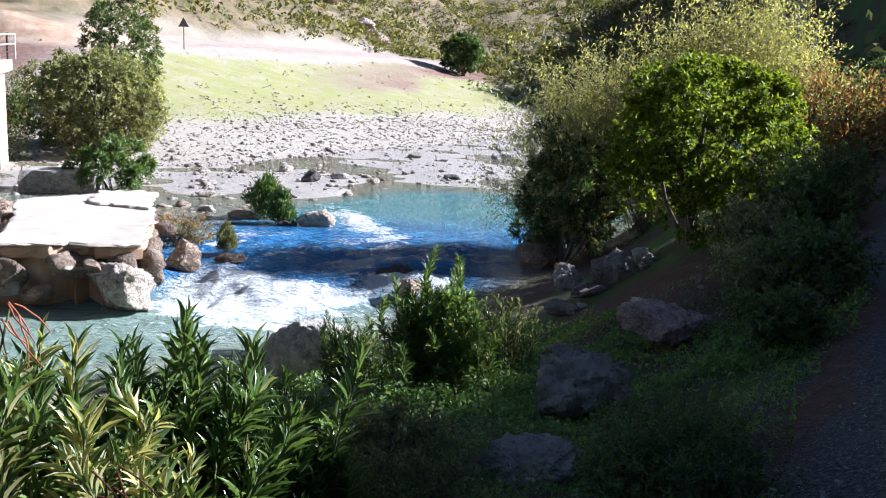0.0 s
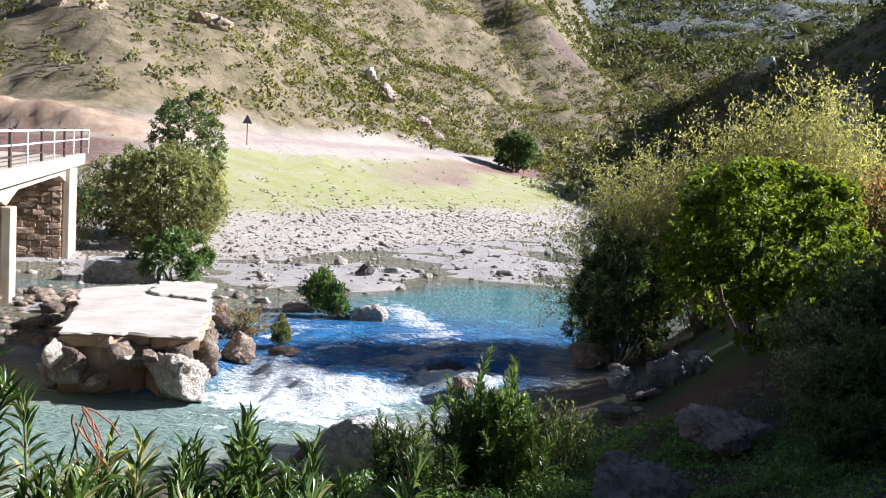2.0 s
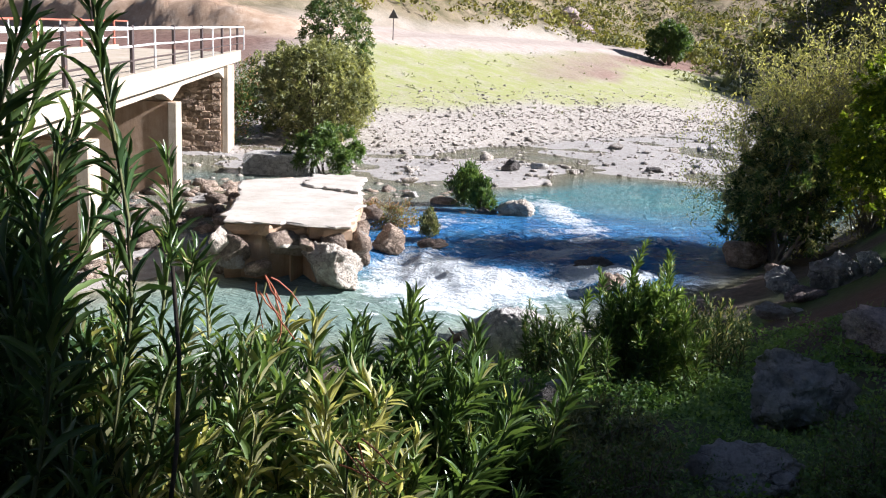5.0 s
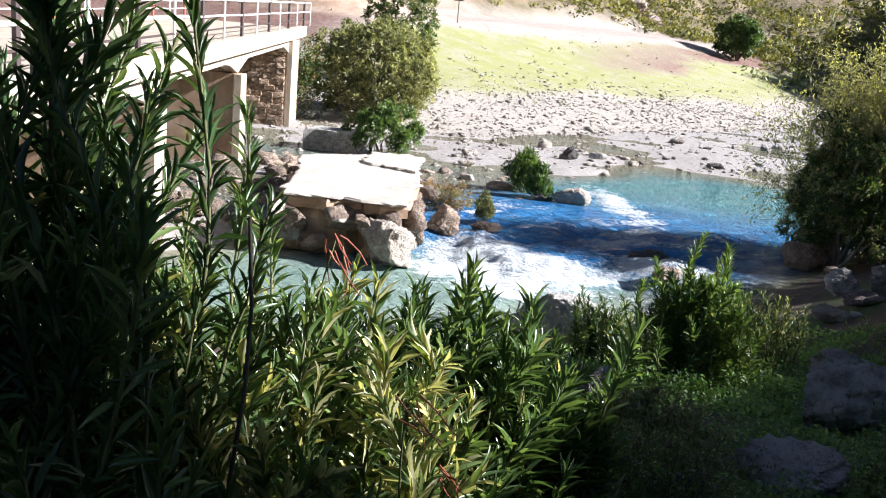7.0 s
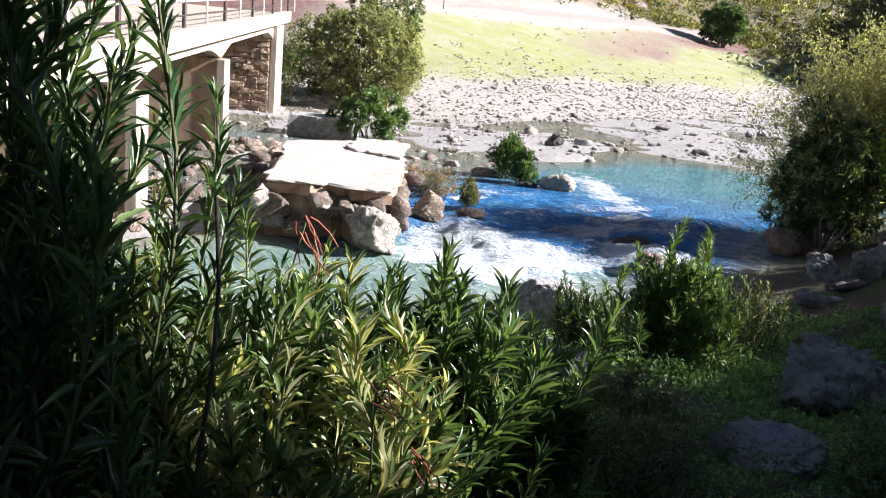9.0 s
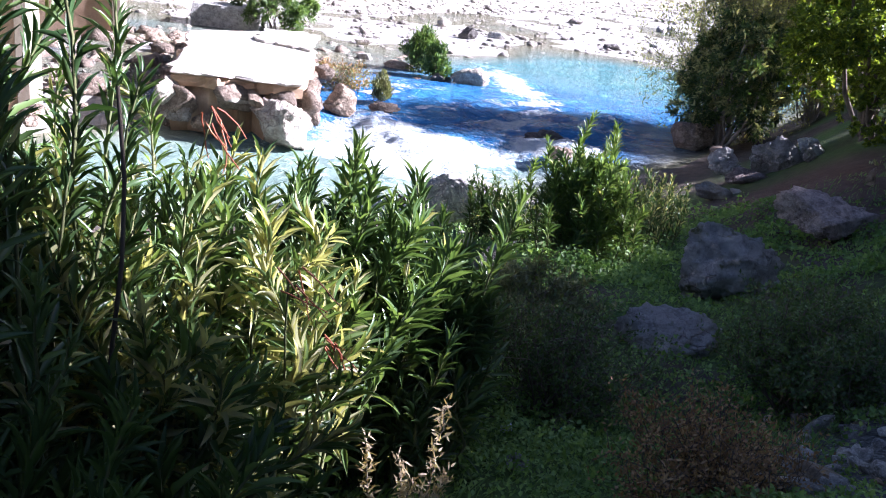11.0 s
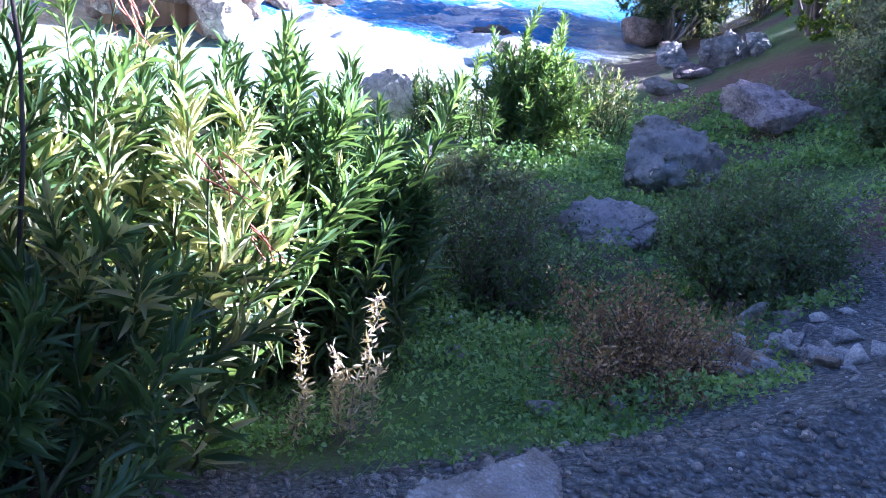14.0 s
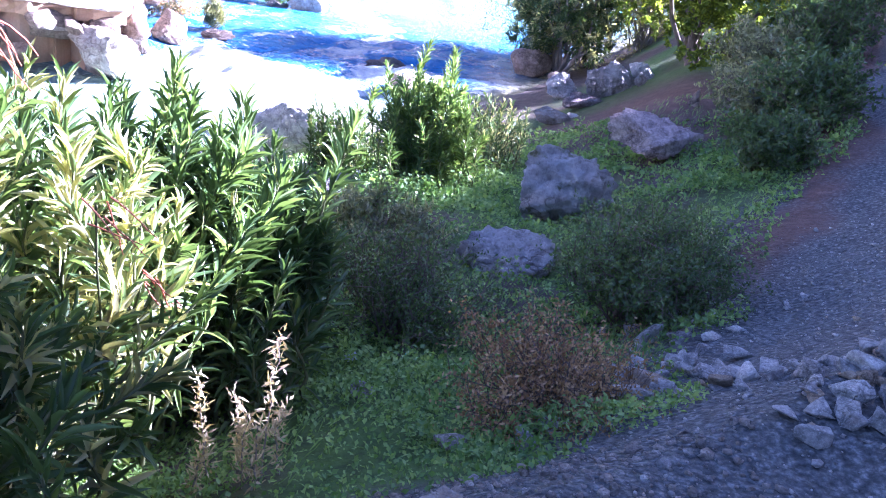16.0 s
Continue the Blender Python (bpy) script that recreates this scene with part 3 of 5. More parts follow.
    m.link(wave.outputs[0], m.b.inputs["Normal"])
    m.b.inputs["IOR"].default_value = 1.33
    me.materials.append(m.done(c, 0.1, 0.07))
    m.link(r, m.b.inputs["Roughness"])
    return tagged(new("water", me), "clear blue river water breaking into white rapids", "water", kind="structure")


build_water()


# ---- rocks ----
def ball(level):
    bm = bmesh.new()
    bmesh.ops.create_icosphere(bm, subdivisions=level, radius=1.0)
    v = np.array([p.co[:] for p in bm.verts])
    f = np.array([[p.index for p in t.verts] for t in bm.faces])
    bm.free()
    return v, f


BALLS = {k: ball(k) for k in (1, 2, 3, 4, 5)}


def rock_mesh(name, size, seed, level=5, facets=11, rough=0.25, flat_top=False, cut=0.40, smooth=True):
    """A weathered stone: a ball cut by random planes, then roughened."""
    rng = np.random.default_rng(seed)
    v, f = BALLS[level]
    v = v.copy()
    normals = rng.normal(size=(facets, 3))
    normals /= np.linalg.norm(normals, axis=1)[:, None]
    if flat_top:
        normals = np.r_[normals, [[0.05, -0.05, 0.99]]]
    for k, n in enumerate(normals):
        d = rng.uniform(cut, 0.80) if not (flat_top and k == facets) else 0.42
        over = np.maximum(0, v @ n - d)
        v = v - over[:, None] * n * 0.92
    o = rng.uniform(0, 50, 3)
    for scale, amp in ((1.2, rough), (3.2, -rough * 0.9), (7.0, -rough * 0.7), (15.0, -rough * 0.5)):
        shift = np.array([noise.noise(Vector(p * scale + o)) for p in v])
        shift = shift if amp > 0 else np.abs(shift)
        v = v * (1 + amp * shift[:, None])
    return mesh_of(name, v * np.array(size) * 0.5, f, smooth)


def rock(name, place, size, seed, material, label, turn=0.0, tilt=0.0, sink=0.3, level=5, category="rock", group="", **shape):
    me = rock_mesh(name, size, seed, level, **shape)
    me.materials.append(material)
    ob = new(name, me)
    x, y = place[:2]
    z = place[2] if len(place) > 2 else ground_z(x, y) + size[2] * (0.5 - sink)
    ob.matrix_world = pose(x, y, z, tilt, tilt * 0.6, turn)
    return tagged(ob, label, category, group)


rock("boulder", (-4.62, 13.95, 0.10), (1.75, 1.3, 1.25), 3, ROCK_WHITE, "large pale limestone boulder at the rapids", 20, 8, level=5, rough=0.26, facets=16)
rock("boulder", (-4.25, 16.0, 0.18), (0.85, 0.7, 0.75), 8, ROCK_BROWN, "brown stained boulder at the water's edge", 40, level=4)
rock("boulder", (-3.5, 16.6, 0.02), (0.7, 0.5, 0.35), 9, ROCK_BROWN, "low brown stone beside the rapids", 10)
rock("boulder", (-3.95, 30.1, 0.22), (0.85, 0.6, 0.62), 21, ROCK_DARK, "dark angular stone on the silt bank", 25)
rock("boulder", (0.85, 32.9, 0.15), (0.85, 0.55, 0.42), 22, ROCK_DARK, "dark flat stone on the silt bank", 5)
rock("boulder", (-2.55, 21.2, 0.12), (1.0, 0.75, 0.8), 23, ROCK_WHITE, "white angular stone in the shallows", 30)
rock("boulder", (-3.2, 21.0, 0.02), (0.75, 0.5, 0.4), 24, ROCK_DARK, "dark wet stone in the shallows", 60)
rock("boulder", (-0.8, 42.5, 0.15), (1.3, 0.8, 0.55), 25, ROCK_WHITE, "pale stone at the foot of the cobble bank", 0)
rock("boulder", (-0.35, 16.3, -0.12), (1.3, 0.9, 0.5), 26, ROCK_DARK, "dark submerged stone under fast water", 15)
rock("boulder", (-0.05, 15.3, -0.1), (0.8, 0.6, 0.55), 27, ROCK_BROWN, "wet brown stone under the rapids", 40)
rock("boulder", (2.35, 17.6, 0.18), (0.95, 0.85, 0.8), 231, ROCK_BROWN, "rounded brown boulder standing in the pool", 0, rough=0.14, facets=22, cut=0.7)
rock("boulder", (2.75, 16.3, 0.12), (0.6, 0.55, 0.42), 29, ROCK_BROWN, "brown boulder at the pool's edge", 30)
rock("boulder", (2.05, 11.75, 0.60), (0.66, 0.5, 0.36), 30, ROCK_WHITE, "pale sunlit stone at the path's end", 20)
rock("boulder", (2.38, 11.9, 0.58), (0.30, 0.25, 0.16), 130, ROCK_WHITE, "small pale stone at the path's end", 60)
rock("boulder", (2.85, 12.6, 0.98), (0.92, 0.7, 0.80), 31, ROCK_GREY, "grey weathered boulder under the bush", 15, 10, rough=0.3, facets=8)
rock("boulder", (2.28, 12.7, 0.78), (0.6, 0.5, 0.46), 32, ROCK_GREY, "small grey boulder beside a larger one", 50)
rock("boulder", (2.45, 12.2, 0.72), (0.75, 0.4, 0.30), 132, ROCK_RED, "low purple-brown boulder beside grey ones", 10)
rock("boulder", (3.4, 12.9, 1.1), (0.7, 0.5, 0.5), 33, ROCK_GREY, "grey boulder under the bush", 70)
rock("boulder", (3.25, 12.3, 1.12), (0.3, 0.25, 0.25), 133, ROCK_WHITE, "pale stone under the bush", 20)
rock("boulder", (1.47, 6.85, 1.22), (1.12, 0.8, 1.12), 34, ROCK_MOSSY, "upright lichen-grey boulder on the bank", 10, 8, rough=0.30, facets=10)
rock("boulder", (0.93, 5.5, 1.15), (0.78, 0.56, 0.50), 36, ROCK_MOSSY, "low lichen-grey boulder in the grass", 12, -4, rough=0.27, facets=10)
rock("boulder", (2.5, 8.15, 1.40), (1.0, 0.65, 0.60), 37, ROCK_RED, "purple-brown boulder on the bank", 0, rough=0.28)
rock("boulder", (-1.0, 9.5, 0.50), (1.35, 1.05, 1.15), 338, ROCK_GREY, "large grey boulder at the near bank", 15, rough=0.2, facets=18, cut=0.55)
rock("boulder", (-0.95, 8.9, 0.2), (1.0, 0.45, 0.22), 39, ROCK_GREY, "flat grey stone below a boulder", 5)
rock("boulder", (-0.52, 9.1, 0.40), (0.32, 0.3, 0.3), 40, ROCK_BROWN, "brown stone on the near bank", 30)
# The dark material on these two stones stands in for the shade they lie in.
rock("boulder", (-0.35, 7.0, 0.86), (0.36, 0.32, 0.36), 42, ROCK_DARK, "blue-grey stone in the grass, its shade put in its colour", 30)
rock("boulder", (-0.12, 7.45, 0.74), (0.24, 0.2, 0.22), 43, ROCK_DARK, "blue-grey stone in the grass, its shade put in its colour", 80)
rock("boulder", (3.05, 9.2, 1.55), (0.22, 0.2, 0.30), 44, ROCK_BROWN, "reddish stone on a heap of bare earth", 80)


for k, (x, y, z, w) in enumerate([(-0.52, 8.6, 0.52, 0.40), (-0.30, 7.9, 0.66, 0.34), (-0.62, 8.0, 0.60, 0.30), (-0.20, 8.15, 0.62, 0.22), (-1.05, 8.2, 0.50, 0.26), (0.05, 7.2, 0.80, 0.18), (-0.78, 8.9, 0.40, 0.30)]):
    rock("bank_stone", (x, y, z), (w, w * 0.8, w * 0.7), 450 + k, (ROCK_GREY, ROCK_MOSSY, ROCK_DARK)[k % 3], "blue-grey stone on the shaded bank", 37 * k, 6, level=3, category="stone", group="stones on the near bank")


# ---- broken concrete slab on rubble ----
def prism(name, outline, z0, z1, cuts=10, wobble=0.05, seed=1, top_wobble=0.02):
    """A slab with a ragged outline: outline is a short ring of corners, run round with small breaks."""
    rng = np.random.default_rng(seed)
    ring = []
    pts = np.array(outline, float)
    for a, b in zip(pts, np.roll(pts, -1, 0)):
        for k in range(cuts):
            p = a + (b - a) * k / cuts
            ring.append(p + rng.normal(0, wobble, 2) * (1 if k else 0.4))
    bm = bmesh.new()
    rows = []
    for z, grow, jig in ((z0, 0.0, 0.0), (z0 + 0.4 * (z1 - z0), 0.02, 0.03), (z0 + 0.8 * (z1 - z0), 0.01, 0.02), (z1, -0.02, top_wobble)):
        c = np.mean(ring, 0)
        rows.append([bm.verts.new((*(p + (p - c) / np.linalg.norm(p - c) * (grow + rng.normal(0, jig))), z)) for p in ring])
    n = len(ring)
    for lo, hi in zip(rows, rows[1:]):
        for k in range(n):
            bm.faces.new((lo[k], lo[(k + 1) % n], hi[(k + 1) % n], hi[k]))
    bm.faces.new(rows[-1])
    bm.faces.new(rows[0][::-1])
    return bm


slab = thing("concrete_slab", (0, 0, 0), "broken sun-bleached concrete slab on stone rubble in the river", "slab")
SLAB = [(-6.55, 13.9), (-4.45, 14.35), (-5.3, 17.6), (-6.7, 21.0), (-8.5, 18.6)]
inner = [(-5.9 + (x + 5.9) * 0.93 - 0.1, 17.0 + (y - 17.0) * 0.95 + 0.1) for x, y in SLAB]
part("rubble_core", prism("rubble_core", inner, -0.5, 0.47, seed=5, cuts=9, wobble=0.12), MASONRY, slab)
edge = [(-6.3 + (x + 6.3) * 0.985, 17.1 + (y - 17.1) * 0.988) for x, y in SLAB]
part("slab_edge", prism("slab_edge", edge, 0.44, 0.642, seed=6, cuts=14, wobble=0.07, top_wobble=0.0), MASONRY, slab)
part("slab_top", prism("slab_top", SLAB, 0.645, 0.70, seed=4, cuts=14, wobble=0.055, top_wobble=0.012), SLAB_TOP, slab)
part("slab_far_step", prism("slab_far_step", [(-6.9, 18.4), (-5.45, 17.9), (-6.1, 20.3), (-7.4, 20.2)], 0.69, 0.76, seed=7, cuts=9, wobble=0.05, top_wobble=0.01), SLAB_TOP, slab)
for k in range(60):
    s = k / 60
    edge = [(-6.5, 14.0), (-4.5, 14.45), (-5.1, 16.6), (-5.9, 19.2), (-6.7, 20.9)] if k % 2 else [(-6.5, 14.0), (-7.2, 15.8), (-8.4, 18.5), (-7.8, 20.0), (-6.7, 20.9)]
    t = (k // 2) / 30 * 4
    a, b = edge[min(3, int(t))], edge[min(3, int(t)) + 1]
    f = t - int(t)
    px, py = a[0] + (b[0] - a[0]) * f, a[1] + (b[1] - a[1]) * f
    me = rock_mesh("rubble", RNG.uniform(0.45, 1.0, 3) * (1, 0.8, 0.8), 100 + k, 3, rough=0.28)
    ob = part("rubble", me, ROCK_BROWN if k % 3 else ROCK_WHITE, slab)
    ob.matrix_basis = pose(px + RNG.normal(0, 0.10) + 0.06 * (px + 6.3), py + RNG.normal(0, 0.10) - 0.16, RNG.uniform(-0.12, 0.38), 0, 0, RNG.uniform(0, 360))
block = thing("masonry_block", (0, 0, 0), "low dark masonry stub beside a green shrub", "masonry")
part("block_body", prism("block_body", [(-11.3, 24.6), (-9.4, 25.0), (-9.6, 26.2), (-11.4, 26.0)], -0.2, 0.62, seed=9, cuts=5, wobble=0.06), ROCK_GREY, block)


# ---- bridge ----
B0, BD = np.array((-11.3, 20.6)), np.array((-0.326, 0.945))
BN = np.array((-0.945, -0.326))  # across the deck, away from the near edge


def bridge_at(s, n, z):
    p = B0 + BD * s + BN * n
    return (p[0], p[1], z)


def deck_z(s):
    return 3.09 + 0.041 * s


def bar(bm, p, q, r, sides=6):
    """A round bar from p to q."""
    p, q = Vector(p), Vector(q)
    m = Matrix.Translation((p + q) / 2) @ (q - p).to_track_quat("Z", "Y").to_matrix().to_4x4()
    bmesh.ops.create_cone(bm, cap_ends=True, segments=sides, radius1=r, radius2=r, depth=(q - p).length, matrix=m)


def hull(rows):
    """A solid through rings of corners, closed at both ends."""
    bm = bmesh.new()
    rings = [[bm.verts.new(c) for c in row] for row in rows]
    n = len(rows[0])
    for a, b in zip(rings, rings[1:]):
        for k in range(n):
            bm.faces.new((a[k], a[(k + 1) % n], b[(k + 1) % n], b[k]))
    bm.faces.new(rings[0][::-1])
    bm.faces.new(rings[-1])
    bmesh.ops.recalc_face_normals(bm, faces=bm.faces)
    return bm


def bevelled(bm, width=0.02):
    bmesh.ops.bevel(bm, geom=bm.edges[:], offset=width, segments=1, affect="EDGES", clamp_overlap=True)
    return bm


bridge = thing("bridge", (0, 0, 0), "old pale concrete road bridge with red and white pipe railings", "bridge")
WIDE = 4.6
SEC = np.linspace(-24, 13.0, 38)
part("deck", hull([[bridge_at(s, -0.15, deck_z(s) - 0.30), bridge_at(s, -0.15, deck_z(s)), bridge_at(s, WIDE + 0.15, deck_z(s)), bridge_at(s, WIDE + 0.15, deck_z(s) - 0.30)] for s in SEC]), CONCRETE, bridge)
for n0 in (-0.15, WIDE - 0.1):
    part("kerb", hull([[bridge_at(s, n0, deck_z(s) + 0.003), bridge_at(s, n0, deck_z(s) + 0.10), bridge_at(s, n0 + 0.25, deck_z(s) + 0.10), bridge_at(s, n0 + 0.25, deck_z(s) + 0.003)] for s in SEC]), CONCRETE, bridge)
PIERS = (-22.8, -15.2, -7.6, 0.0)
SUPPORTS = (*PIERS, 9.6)
for a, b in zip(SUPPORTS, SUPPORTS[1:]):
    for n0 in (0.05, 1.5, 2.9, 4.25):
        rows = []
        for s in np.linspace(a, b, 15):
            k = min(s - a, b - s)
            low = 0.52 + 0.30 * max(0.0, 1 - k / 1.3)
            rows.append([bridge_at(s, n0, deck_z(s) - low), bridge_at(s, n0, deck_z(s) - 0.305), bridge_at(s, n0 + 0.3, deck_z(s) - 0.305), bridge_at(s, n0 + 0.3, deck_z(s) - low)])
        part("girder", hull(rows), CONCRETE, bridge)
for s in PIERS:
    pier = part("pier", hull([[bridge_at(s - 0.3, n, z) for n, z in ((0.0, -0.6), (0.0, deck_z(s) - 0.83), (WIDE, deck_z(s) - 0.83), (WIDE, -0.6))],
                              [bridge_at(s + 0.3, n, z) for n, z in ((0.0, -0.6), (0.0, deck_z(s) - 0.83), (WIDE, deck_z(s) - 0.83), (WIDE, -0.6))]]), MASONRY, bridge)
    part("pier_nose", bevelled(hull([[bridge_at(s - 0.34, n, z) for n, z in ((-0.12, -0.6), (-0.12, deck_z(s) - 0.835), (0.10, deck_z(s) - 0.835), (0.10, -0.6))],
                                     [bridge_at(s + 0.34, n, z) for n, z in ((-0.12, -0.6), (-0.12, deck_z(s) - 0.835), (0.10, deck_z(s) - 0.835), (0.10, -0.6))]])), CONCRETE, pier)
sa = 9.6
abut = part("abutment", hull([[bridge_at(sa - 0.1, n, z) for n, z in ((0.02, -0.6), (0.02, deck_z(sa) - 0.31), (WIDE, deck_z(sa) - 0.31), (WIDE, -0.6))],
                              [bridge_at(sa + 2.6, n, z) for n, z in ((0.02, -0.6), (0.02, deck_z(sa) - 0.31), (WIDE, deck_z(sa) - 0.31), (WIDE, -0.6))]]), MASONRY, bridge)
SRNG_M = np.random.default_rng(77)


def dressed_stone(w, h, seed):
    """A rough squared stone, w wide along x and h high, 0.16 deep."""
    rng = np.random.default_rng(seed)
    bm = bmesh.new()
    bmesh.ops.create_cube(bm, size=1.0, matrix=Matrix.Diagonal((w, 0.16, h, 1)))
    bmesh.ops.bevel(bm, geom=bm.edges[:], offset=0.018, segments=1, affect="EDGES")
    for v in bm.verts:
        v.co += Vector(rng.normal(0, 0.012, 3))
    me = bpy.data.meshes.new("stone")
    bm.to_mesh(me)
    bm.free()
    me.materials.append(MASONRY_STONE)
    return me


STONES = [dressed_stone(w, 0.20, 900 + k) for k, w in enumerate((0.26, 0.36, 0.46, 0.58, 0.40, 0.31))]


def face_stones(owner, s, top):
    """Uneven courses of stones over a wall that crosses under the deck at s."""
    turn = math.atan2(BN[1], BN[0])
    z = 0.02
    while z < top - 0.12:
        n = 0.16
        while n < 3.6:
            k = int(SRNG_M.integers(0, len(STONES)))
            w = (0.26, 0.36, 0.46, 0.58, 0.40, 0.31)[k]
            ob = part("stone", STONES[k], MASONRY_STONE, owner)
            ob.location = bridge_at(s - 0.035 + SRNG_M.normal(0, 0.014), n + w / 2, z + 0.10 + SRNG_M.normal(0, 0.01))
            ob.rotation_euler = (0, SRNG_M.normal(0, 0.03), turn + SRNG_M.normal(0, 0.04))
            n += w + 0.012
        z += 0.212


face_stones(abut, sa - 0.1, deck_z(sa) - 0.62)
part("abutment_quoin", bevelled(hull([[bridge_at(sa - 0.14, n, z) for n, z in ((-0.1, -0.6), (-0.1, deck_z(sa) - 0.32), (0.12, deck_z(sa) - 0.32), (0.12, -0.6))],
                                      [bridge_at(sa + 1.0, n, z) for n, z in ((-0.1, -0.6), (-0.1, deck_z(sa) - 0.32), (0.12, deck_z(sa) - 0.32), (0.12, -0.6))]])), CONCRETE, abut)
for side, n0 in enumerate((-0.03, WIDE + 0.03)):
    s, k = -21.6, 0
    stops = []
    while s < 15:
        stops.append(s)
        bm = bmesh.new()
        big = k % 2 == 0
        bar(bm, bridge_at(s, n0, deck_z(s) + 0.05), bridge_at(s, n0, deck_z(s) + (1.04 if big else 0.96)), 0.045 if big else 0.026, 8)
        part("rail_post", bm, (IRON if side == 0 else PAINT_RED) if big else PAINT_WHITE, bridge)
        s, k = s + 2.15, k + 1
    for h, r, mat_ in ((0.97, 0.032, PAINT_WHITE), (0.62, 0.024, PAINT_WHITE), (0.34, 0.02, PAINT_WHITE if side else IRON)):
        for a, b in zip(stops, stops[1:]):
            bm = bmesh.new()
            bar(bm, bridge_at(a, n0, deck_z(a) + h + (0.012 if int(a * 7) % 2 else 0)), bridge_at(b, n0, deck_z(b) + h + (0.012 if int(b * 7) % 2 else 0)), r)
            part("rail", bm, PAINT_RED if side and h > 0.9 else mat_, bridge)

# ---- warning sign ----
sx, sy = -19.9, 70.0
sz = ground_z(sx, sy)
sign = thing("road_sign", (sx, sy, sz), "triangular warning sign seen from behind on a thin post", "sign")
bm = bmesh.new()
bar(bm, (0, 0, -0.1), (0, 0, 2.3), 0.04, 8)
part("post", bm, IRON, sign)
part("plate", bevelled(hull([[(-0.42, y, 1.72), (0.42, y, 1.72), (0.0, y, 2.46)] for y in (-0.07, -0.045)]), 0.01), SIGN_BACK, sign)


# ---- leaves, stems and shrubs ----
LEAF_FAR4 = (np.array([(0, 0, 0), (-0.5, 0.45, 0.0), (0, 1, 0), (0.5, 0.45, 0.0)]), [np.array([(0, 3, 2, 1)])])
LEAF_FOLD = (np.array([(0, 0, 0), (-0.5, 0.38, 0.10), (0, 0.42, 0), (0.5, 0.38, 0.10), (-0.34, 0.72, 0.02), (0, 0.75, -0.06), (0.34, 0.72, 0.02), (0, 1, -0.16)]),
             [np.array([(1, 2, 5, 4), (2, 3, 6, 5)]), np.array([(0, 2, 1), (0, 3, 2), (4, 5, 7), (5, 6, 7)])])


LEAF_VEE = (np.array([(0, 0, 0), (-0.5, 0.45, 0.14), (0, 1, -0.05), (0.5, 0.45, 0.14)]), [np.array([(0, 2, 1), (0, 3, 2)])])


def unit(v):
    return v / np.maximum(1e-9, np.linalg.norm(v, axis=-1, keepdims=True))


def leaf_arrays(at, way, up, length, width, template):
    """Places the template on every leaf: at its foot, along way, its face towards up."""
    tv, tf = template
    way = unit(way)
    side = unit(np.cross(way, up))
    face = np.cross(side, way)
    n, k = len(at), len(tv)
    v = (at[:, None] + side[:, None] * (tv[None, :, 0:1] * width[:, None, None])
         + way[:, None] * (tv[None, :, 1:2] * length[:, None, None]) + face[:, None] * (tv[None, :, 2:3] * length[:, None, None]))
    faces = [(f[None] + (np.arange(n) * k)[:, None, None]).reshape(-1, f.shape[1]) for f in tf]
    return v.reshape(-1, 3), faces


def leaf_mesh(name, at, way, up, length, width, template=LEAF_FAR4):
    v, f = leaf_arrays(at, way, up, length, width, template)
    return mesh_of(name, v, f, smooth=False)


def tubes(name, lines, radii, sides=5):
    """Tapered tubes along lines of points (one array a line), in one mesh."""
    verts, quads, base = [], [], 0
    ang = np.arange(sides) * 2 * np.pi / sides
    for line, (r0, r1) in zip(lines, radii):
        line = np.asarray(line, float)
        n = len(line)
        d = unit(np.gradient(line, axis=0))
        ref = np.where(np.abs(d[:, 2:3]) > 0.9, [[1.0, 0, 0]], [[0, 0, 1.0]])
        s = unit(np.cross(d, ref))
        f = np.cross(s, d)
        r = np.linspace(r0, r1, n)[:, None, None]
        verts.append((line[:, None] + r * (np.cos(ang)[None, :, None] * s[:, None] + np.sin(ang)[None, :, None] * f[:, None])).reshape(-1, 3))
        i, j = np.meshgrid(np.arange(sides), np.arange(n - 1))
        quads.append(base + np.c_[(j * sides + i).ravel(), (j * sides + (i + 1) % sides).ravel(), ((j + 1) * sides + (i + 1) % sides).ravel(), ((j + 1) * sides + i).ravel()])
        base += n * sides
    return mesh_of(name, np.concatenate(verts), np.concatenate(quads))


def bent(p, q, rng, bow=0.15, n=6):
    """A line from p to q that bows and wavers."""
    p, q = np.array(p, float), np.array(q, float)
    t = np.linspace(0, 1, n)[:, None]
    far = np.linalg.norm(q - p)
    off = rng.normal(0, bow * far, 3)
    return p + (q - p) * t + off * np.sin(np.pi * t) + rng.normal(0, 0.015 * far, (n, 3)) * np.sin(np.pi * t)


